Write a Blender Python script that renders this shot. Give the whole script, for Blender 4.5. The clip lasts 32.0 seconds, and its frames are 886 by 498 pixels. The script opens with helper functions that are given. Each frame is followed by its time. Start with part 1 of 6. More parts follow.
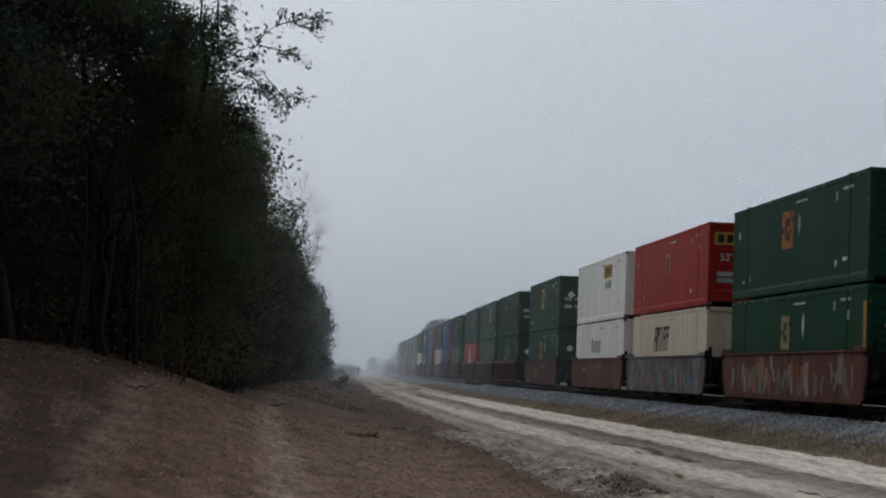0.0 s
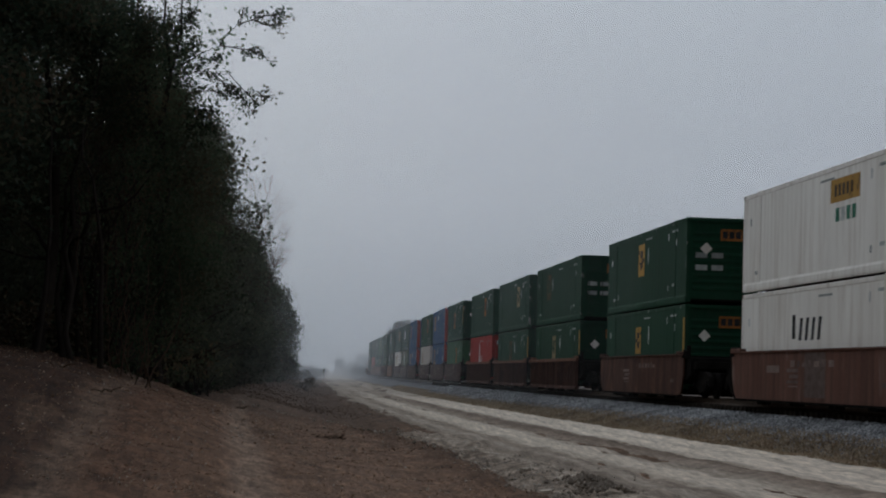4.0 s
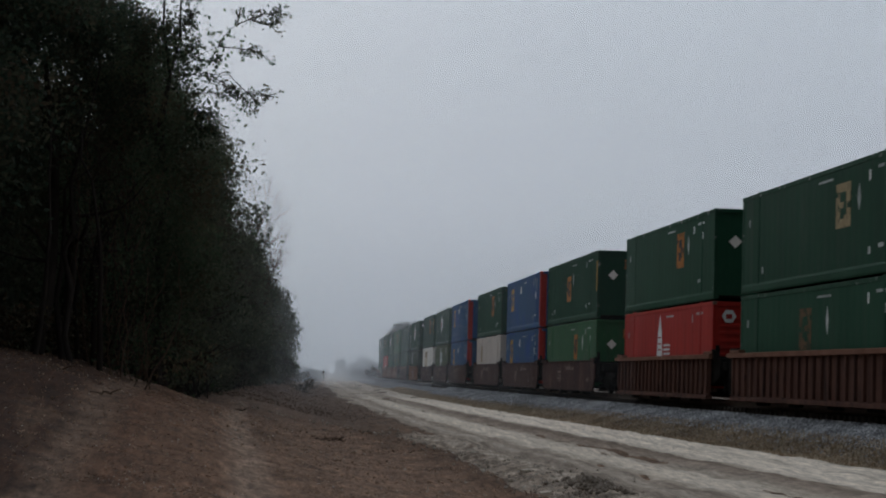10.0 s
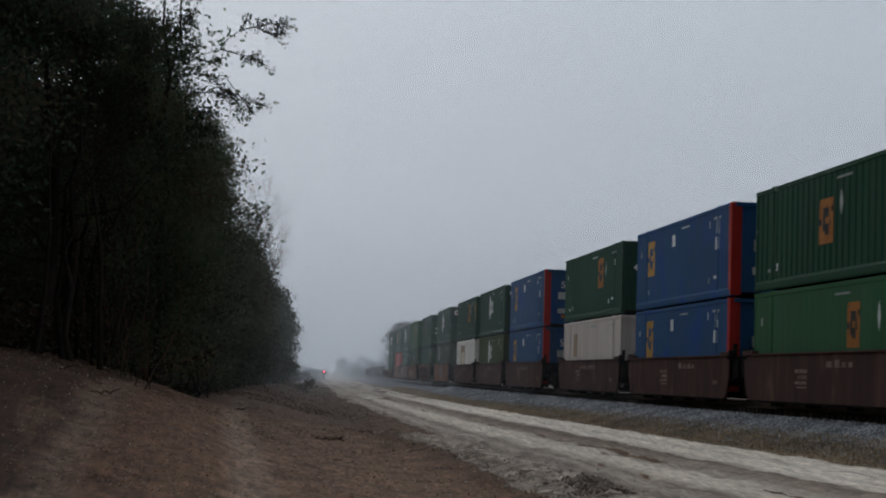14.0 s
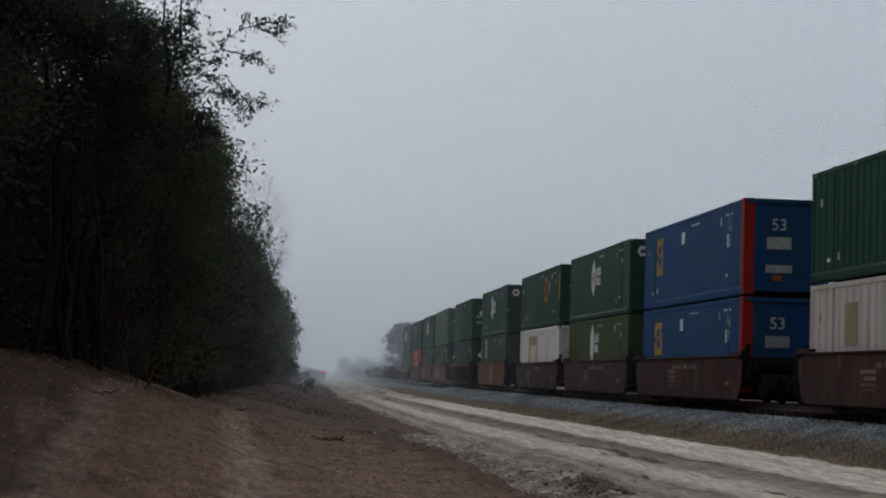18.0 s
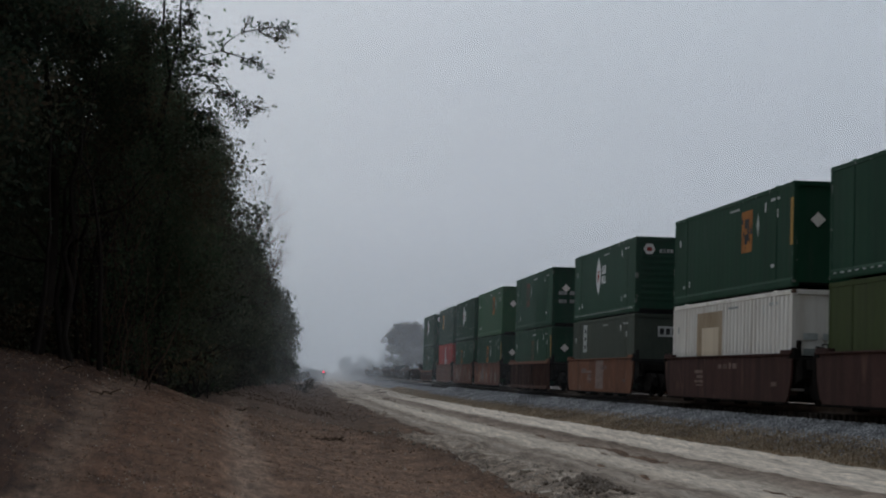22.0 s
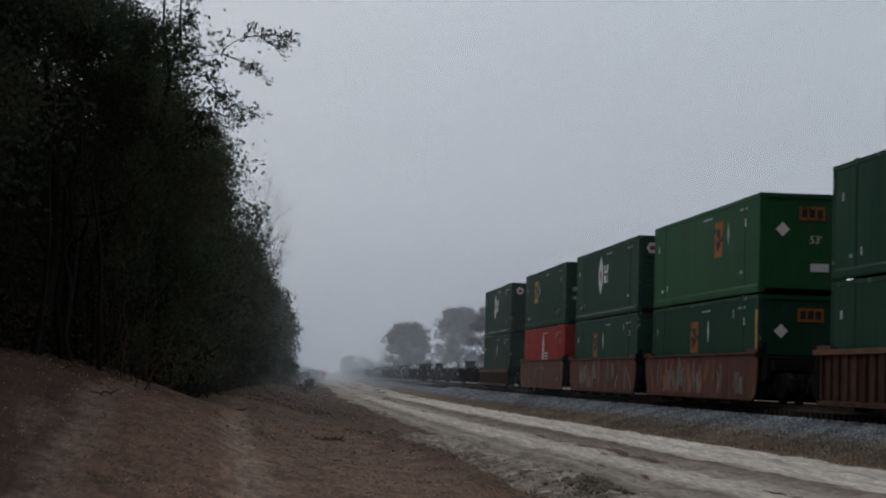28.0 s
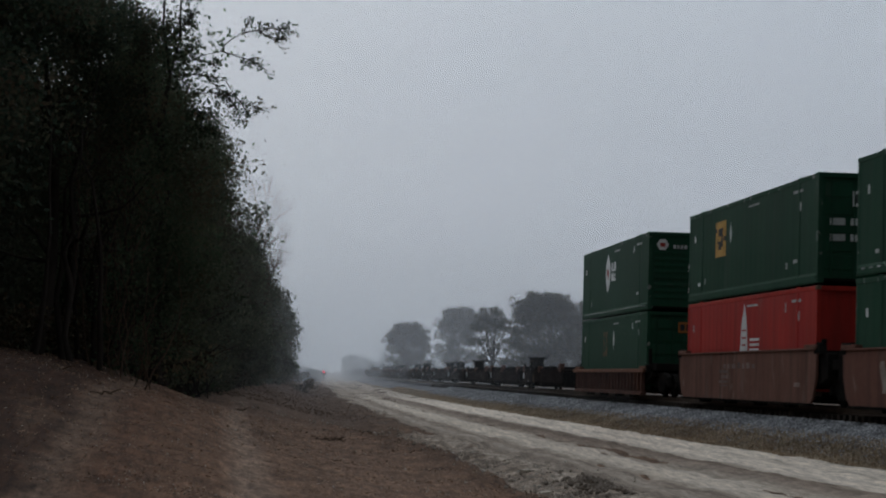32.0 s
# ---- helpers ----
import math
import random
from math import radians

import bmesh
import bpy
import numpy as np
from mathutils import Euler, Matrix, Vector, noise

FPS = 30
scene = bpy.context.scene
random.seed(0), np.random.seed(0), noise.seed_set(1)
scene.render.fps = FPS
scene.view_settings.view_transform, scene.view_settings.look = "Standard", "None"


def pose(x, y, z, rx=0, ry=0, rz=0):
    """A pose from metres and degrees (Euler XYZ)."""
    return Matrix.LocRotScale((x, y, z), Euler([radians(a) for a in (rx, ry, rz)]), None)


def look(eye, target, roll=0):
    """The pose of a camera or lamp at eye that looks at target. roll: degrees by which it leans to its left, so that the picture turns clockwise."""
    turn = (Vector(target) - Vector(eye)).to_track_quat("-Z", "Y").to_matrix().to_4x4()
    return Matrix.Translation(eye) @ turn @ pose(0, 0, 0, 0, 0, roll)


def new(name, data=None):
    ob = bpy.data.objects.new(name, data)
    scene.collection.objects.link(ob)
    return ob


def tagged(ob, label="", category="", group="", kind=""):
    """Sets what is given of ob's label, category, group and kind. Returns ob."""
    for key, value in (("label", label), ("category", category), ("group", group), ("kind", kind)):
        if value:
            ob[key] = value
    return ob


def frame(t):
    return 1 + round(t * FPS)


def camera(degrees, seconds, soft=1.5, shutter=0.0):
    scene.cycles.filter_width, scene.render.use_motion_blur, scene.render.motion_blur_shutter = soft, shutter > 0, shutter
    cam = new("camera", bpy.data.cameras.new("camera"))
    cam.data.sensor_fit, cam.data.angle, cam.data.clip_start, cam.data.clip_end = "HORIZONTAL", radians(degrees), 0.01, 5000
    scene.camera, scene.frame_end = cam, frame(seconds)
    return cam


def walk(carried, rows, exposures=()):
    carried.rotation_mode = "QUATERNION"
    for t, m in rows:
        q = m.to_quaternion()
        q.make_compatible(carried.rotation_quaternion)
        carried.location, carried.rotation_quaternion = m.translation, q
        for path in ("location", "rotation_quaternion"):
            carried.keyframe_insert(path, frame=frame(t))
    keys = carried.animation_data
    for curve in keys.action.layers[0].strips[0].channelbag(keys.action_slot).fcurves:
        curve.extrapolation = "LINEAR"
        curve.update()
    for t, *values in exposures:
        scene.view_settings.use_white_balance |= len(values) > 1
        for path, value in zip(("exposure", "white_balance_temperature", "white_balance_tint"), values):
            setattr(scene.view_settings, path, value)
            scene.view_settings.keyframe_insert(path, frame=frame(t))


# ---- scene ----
cam = camera(23.70, 32.0, soft=2.0, shutter=0.4)
EYE = (0.0, 0.0, 1.0)


def aim(yaw, tilt, lean):
    """Pose of the camera on its stand, from its turn to the right, its tilt and its lean in degrees."""
    y, p = radians(yaw), radians(tilt)
    way = Vector((math.sin(y) * math.cos(p), math.cos(y) * math.cos(p), math.sin(p)))
    return look(EYE, Vector(EYE) + way, lean)


walk(cam, [(t, aim(*a)) for t, a in (
    (0.0, (-0.957, 3.234, 0.255)), (0.5, (-0.955, 3.225, 0.30)), (1.0, (-0.936, 3.215, 0.275)),
    (1.5, (-0.915, 3.215, 0.26)), (2.0, (-0.865, 3.211, 0.20)), (2.4, (-0.85, 3.214, 0.20)), (2.5, (-0.83, 3.215, 0.18)),
    (2.6, (-0.46, 3.225, 0.0)), (2.7, (-0.29, 3.235, -0.11)), (2.8, (-0.243, 3.238, -0.15)), (3.0, (-0.151, 3.242, -0.17)), (3.5, (-0.047, 3.255, -0.13)),
    (5.5, (0.036, 3.304, -0.139)), (6.0, (0.032, 3.312, -0.15)), (7.0, (0.024, 3.312, -0.20)), (9.0, (0.017, 3.314, -0.195)),
    (10.0, (0.001, 3.313, -0.197)), (13.5, (-0.004, 3.311, -0.187)), (14.2, (-0.003, 3.296, -0.194)), (16.5, (-0.004, 3.314, -0.19)),
    (20.0, (-0.001, 3.313, -0.20)), (24.5, (0.002, 3.311, -0.21)), (32.0, (-0.001, 3.311, -0.205)))],
    exposures=((0.0, 0.16), (3.0, 0.16), (3.6, 0.09), (4.8, -0.90), (5.5, -1.12), (6.0, -1.00), (6.5, -0.78), (7.0, -0.50), (7.5, -0.31), (8.0, -0.15),
               (9.0, -0.02), (11.0, 0.03), (17.0, 0.02), (21.0, -0.02), (32.0, -0.04)))

# ---- sky and light: thick overcast, morning fog ----
world = bpy.data.worlds.new("overcast_sky")
scene.world = world
world.use_nodes = True
wn, wl = world.node_tree.nodes, world.node_tree.links
wn.clear()
w_out, w_bg = wn.new("ShaderNodeOutputWorld"), wn.new("ShaderNodeBackground")
w_sky = wn.new("ShaderNodeTexSky")
w_sky.sky_type, w_sky.sun_disc = "NISHITA", False
w_sky.sun_elevation, w_sky.sun_rotation = radians(18.7), radians(-13)
w_sky.dust_density, w_sky.air_density = 6.0, 1.5
w_grey = wn.new("ShaderNodeHueSaturation")
w_grey.inputs["Saturation"].default_value, w_grey.inputs["Value"].default_value = 0.25, 0.06
w_tc, w_sep, w_ramp, w_mix = wn.new("ShaderNodeTexCoord"), wn.new("ShaderNodeSeparateXYZ"), wn.new("ShaderNodeValToRGB"), wn.new("ShaderNodeMix")
w_mix.data_type = "RGBA"
w_mix.inputs[0].default_value = 0.88
w_ramp.color_ramp.interpolation = "EASE"
stops = w_ramp.color_ramp.elements
stops[0].position, stops[0].color = 0.0, (0.385, 0.435, 0.495, 1)
stops[1].position, stops[1].color = 1.0, (0.48, 0.54, 0.62, 1)
for at, col in ((0.03, (0.455, 0.51, 0.58)), (0.09, (0.60, 0.67, 0.76)), (0.20, (0.735, 0.82, 0.925)), (0.5, (0.64, 0.71, 0.80))):
    stops.new(at).color = (*col, 1)
# the fog glows most towards the hidden sun, ahead and to the right of the track, and dims towards the other side
SUNWARD = Vector((-0.22, 0.92, 0.32)).normalized()
w_dot, w_rng, w_dim = wn.new("ShaderNodeVectorMath"), wn.new("ShaderNodeMapRange"), wn.new("ShaderNodeMix")
w_dot.operation = "DOT_PRODUCT"
w_dot.inputs[1].default_value = SUNWARD
w_rng.interpolation_type = "SMOOTHSTEP"
w_rng.inputs[1].default_value, w_rng.inputs[2].default_value, w_rng.inputs[3].default_value, w_rng.inputs[4].default_value = -0.6, 0.85, 0.19, 1.0
w_dim.data_type, w_dim.blend_type = "RGBA", "MULTIPLY"
w_dim.inputs[0].default_value = 1.0
wl.new(w_sky.outputs[0], w_grey.inputs["Color"])
wl.new(w_tc.outputs["Generated"], w_sep.inputs[0])
wl.new(w_tc.outputs["Generated"], w_dot.inputs[0])
wl.new(w_dot.outputs["Value"], w_rng.inputs[0])
wl.new(w_sep.outputs["Z"], w_ramp.inputs[0])
wl.new(w_grey.outputs[0], w_mix.inputs["A"])
wl.new(w_ramp.outputs[0], w_mix.inputs["B"])
wl.new(w_mix.outputs["Result"], w_dim.inputs["A"])
wl.new(w_rng.outputs[0], w_dim.inputs["B"])
wl.new(w_dim.outputs["Result"], w_bg.inputs["Color"])
wl.new(w_bg.outputs[0], w_out.inputs[0])
w_bg.inputs["Strength"].default_value = 1.30

sun_lamp = bpy.data.lights.new("sun", "SUN")
sun_lamp.energy, sun_lamp.angle, sun_lamp.color = 0.5, radians(60), (1.0, 0.97, 0.93)
sun = new("sun", sun_lamp)
sun.matrix_world = look(SUNWARD * 100, (0, 0, 0))


# ---- materials ----
def mat(name, a, b, rough=0.75, scale=1.0, fine=18.0, bump=0.25, metal=0.0, vary=0.0, squash=(1, 1, 1), spots=None, spot_at=0.62, depth=0.02, uv=False, edge=0.08, grime=None, gloss=0.02):
    """Two colours mixed by a coarse and a fine noise, with relief; spots adds a third colour in blotches of their own."""
    m = bpy.data.materials.new(name)
    m.use_nodes = True
    n, l = m.node_tree.nodes, m.node_tree.links
    p = n["Principled BSDF"]
    p.inputs["Roughness"].default_value, p.inputs["Metallic"].default_value = rough, metal
    p.inputs["Specular IOR Level"].default_value = gloss
    tc, mp = n.new("ShaderNodeTexCoord"), n.new("ShaderNodeMapping")
    l.new(tc.outputs["UV" if uv else "Object"], mp.inputs[0])
    mp.inputs["Scale"].default_value = squash
    oi, away = n.new("ShaderNodeObjectInfo"), n.new("ShaderNodeVectorMath")
    away.operation = "SCALE"
    away.inputs[0].default_value = (31.0, 57.0, 13.0)
    l.new(oi.outputs["Random"], away.inputs["Scale"])
    l.new(away.outputs[0], mp.inputs["Location"])
    n1, n2, add = n.new("ShaderNodeTexNoise"), n.new("ShaderNodeTexNoise"), n.new("ShaderNodeMath")
    n1.inputs["Scale"].default_value, n2.inputs["Scale"].default_value = scale, fine
    n1.inputs["Detail"].default_value, n2.inputs["Detail"].default_value = 5, 4
    for q in (n1, n2):
        l.new(mp.outputs[0], q.inputs["Vector"])
    add.operation = "MULTIPLY_ADD"
    l.new(n2.outputs[0], add.inputs[0])
    add.inputs[1].default_value = 0.5
    l.new(n1.outputs[0], add.inputs[2])
    rng = n.new("ShaderNodeMapRange")
    rng.inputs[1].default_value, rng.inputs[2].default_value = 0.5, 1.0
    l.new(add.outputs[0], rng.inputs[0])
    mix = n.new("ShaderNodeMix")
    mix.data_type = "RGBA"
    mix.inputs["A"].default_value, mix.inputs["B"].default_value = (*a, 1), (*b, 1)
    l.new(rng.outputs[0], mix.inputs[0])
    out = mix.outputs["Result"]
    if spots:
        n3, r3, m3 = n.new("ShaderNodeTexNoise"), n.new("ShaderNodeMapRange"), n.new("ShaderNodeMix")
        n3.inputs["Scale"].default_value, n3.inputs["Detail"].default_value, n3.inputs["Distortion"].default_value = scale * 1.7, 6, 0.6
        l.new(mp.outputs[0], n3.inputs["Vector"])
        r3.inputs[1].default_value, r3.inputs[2].default_value = spot_at, spot_at + edge
        l.new(n3.outputs[0], r3.inputs[0])
        m3.data_type = "RGBA"
        m3.inputs["B"].default_value = (*spots, 1)
        l.new(r3.outputs[0], m3.inputs[0])
        l.new(out, m3.inputs["A"])
        out = m3.outputs["Result"]
    if grime:
        # upright runs of dirt and rust, and a few broad scuffs
        mg, ng, rgm, mxg = n.new("ShaderNodeMapping"), n.new("ShaderNodeTexNoise"), n.new("ShaderNodeMapRange"), n.new("ShaderNodeMix")
        mg.inputs["Scale"].default_value = (2.6, 2.6, 0.22)
        l.new(tc.outputs["Object"], mg.inputs[0])
        l.new(away.outputs[0], mg.inputs["Location"])
        ng.inputs["Scale"].default_value, ng.inputs["Detail"].default_value, ng.inputs["Roughness"].default_value = 1.0, 6, 0.6
        l.new(mg.outputs[0], ng.inputs["Vector"])
        rgm.inputs[1].default_value, rgm.inputs[2].default_value, rgm.inputs[4].default_value = 0.46, 0.74, grime[1]
        l.new(ng.outputs[0], rgm.inputs[0])
        mxg.data_type = "RGBA"
        mxg.inputs["B"].default_value = (*grime[0], 1)
        l.new(rgm.outputs[0], mxg.inputs[0])
        l.new(out, mxg.inputs["A"])
        out = mxg.outputs["Result"]
    if vary:
        hs, mr = n.new("ShaderNodeHueSaturation"), n.new("ShaderNodeMapRange")
        mr.inputs[3].default_value, mr.inputs[4].default_value = 1 - vary, 1 + vary
        l.new(oi.outputs["Random"], mr.inputs[0])
        l.new(mr.outputs[0], hs.inputs["Value"])
        l.new(out, hs.inputs["Color"])
        out = hs.outputs[0]
    l.new(out, p.inputs["Base Color"])
    if bump:
        bp = n.new("ShaderNodeBump")
        bp.inputs["Strength"].default_value, bp.inputs["Distance"].default_value = bump, depth
        l.new(add.outputs[0], bp.inputs["Height"])
        l.new(bp.outputs[0], p.inputs["Normal"])
    return m


def leafy(name, a, b, c, dead=None):
    """Foliage: three greens and browns picked leaf by leaf, a little light passing through."""
    m = bpy.data.materials.new(name)
    m.use_nodes = True
    n, l = m.node_tree.nodes, m.node_tree.links
    p = n["Principled BSDF"]
    p.inputs["Roughness"].default_value = 0.8
    p.inputs["Specular IOR Level"].default_value = 0.08
    g, r = n.new("ShaderNodeNewGeometry"), n.new("ShaderNodeValToRGB")
    l.new(g.outputs["Random Per Island"], r.inputs[0])
    e = r.color_ramp.elements
    e[0].color, e[1].color = (*a, 1), (*c, 1)
    e.new(0.6).color = (*b, 1)
    # with dead: broad brightness noise paints lit clumps and the shadows between
    tc, nz, hs, mr = n.new("ShaderNodeTexCoord"), n.new("ShaderNodeTexNoise"), n.new("ShaderNodeHueSaturation"), n.new("ShaderNodeMapRange")
    nz.inputs["Scale"].default_value = 0.75 if dead else 0.6
    nz.inputs["Detail"].default_value = 4
    l.new(tc.outputs["Object"], nz.inputs["Vector"])
    mr.inputs[1].default_value, mr.inputs[2].default_value, mr.inputs[3].default_value, mr.inputs[4].default_value = 0.32, 0.68, 0.45 if dead else 0.7, 1.6 if dead else 1.3
    l.new(nz.outputs[0], mr.inputs[0])
    l.new(mr.outputs[0], hs.inputs["Value"])
    col = r.outputs[0]
    if dead:
        # dead leaves and vines in patches of their own
        nb, rb, mb = n.new("ShaderNodeTexNoise"), n.new("ShaderNodeMapRange"), n.new("ShaderNodeMix")
        nb.inputs["Scale"].default_value, nb.inputs["Detail"].default_value = 0.55, 5
        l.new(tc.outputs["Object"], nb.inputs["Vector"])
        rb.inputs[1].default_value, rb.inputs[2].default_value, rb.inputs[4].default_value = 0.50, 0.66, 0.8
        l.new(nb.outputs[0], rb.inputs[0])
        mb.data_type = "RGBA"
        mb.inputs["B"].default_value = (*dead, 1)
        l.new(rb.outputs[0], mb.inputs[0])
        l.new(col, mb.inputs["A"])
        col = mb.outputs["Result"]
    l.new(col, hs.inputs["Color"])
    l.new(hs.outputs[0], p.inputs["Base Color"])
    if dead:
        through_leaf, both = n.new("ShaderNodeBsdfTranslucent"), n.new("ShaderNodeMixShader")
        l.new(hs.outputs[0], through_leaf.inputs["Color"])
        both.inputs[0].default_value = 0.45
        l.new(p.outputs[0], both.inputs[1])
        l.new(through_leaf.outputs[0], both.inputs[2])
        l.new(both.outputs[0], n["Material Output"].inputs[0])
    return m


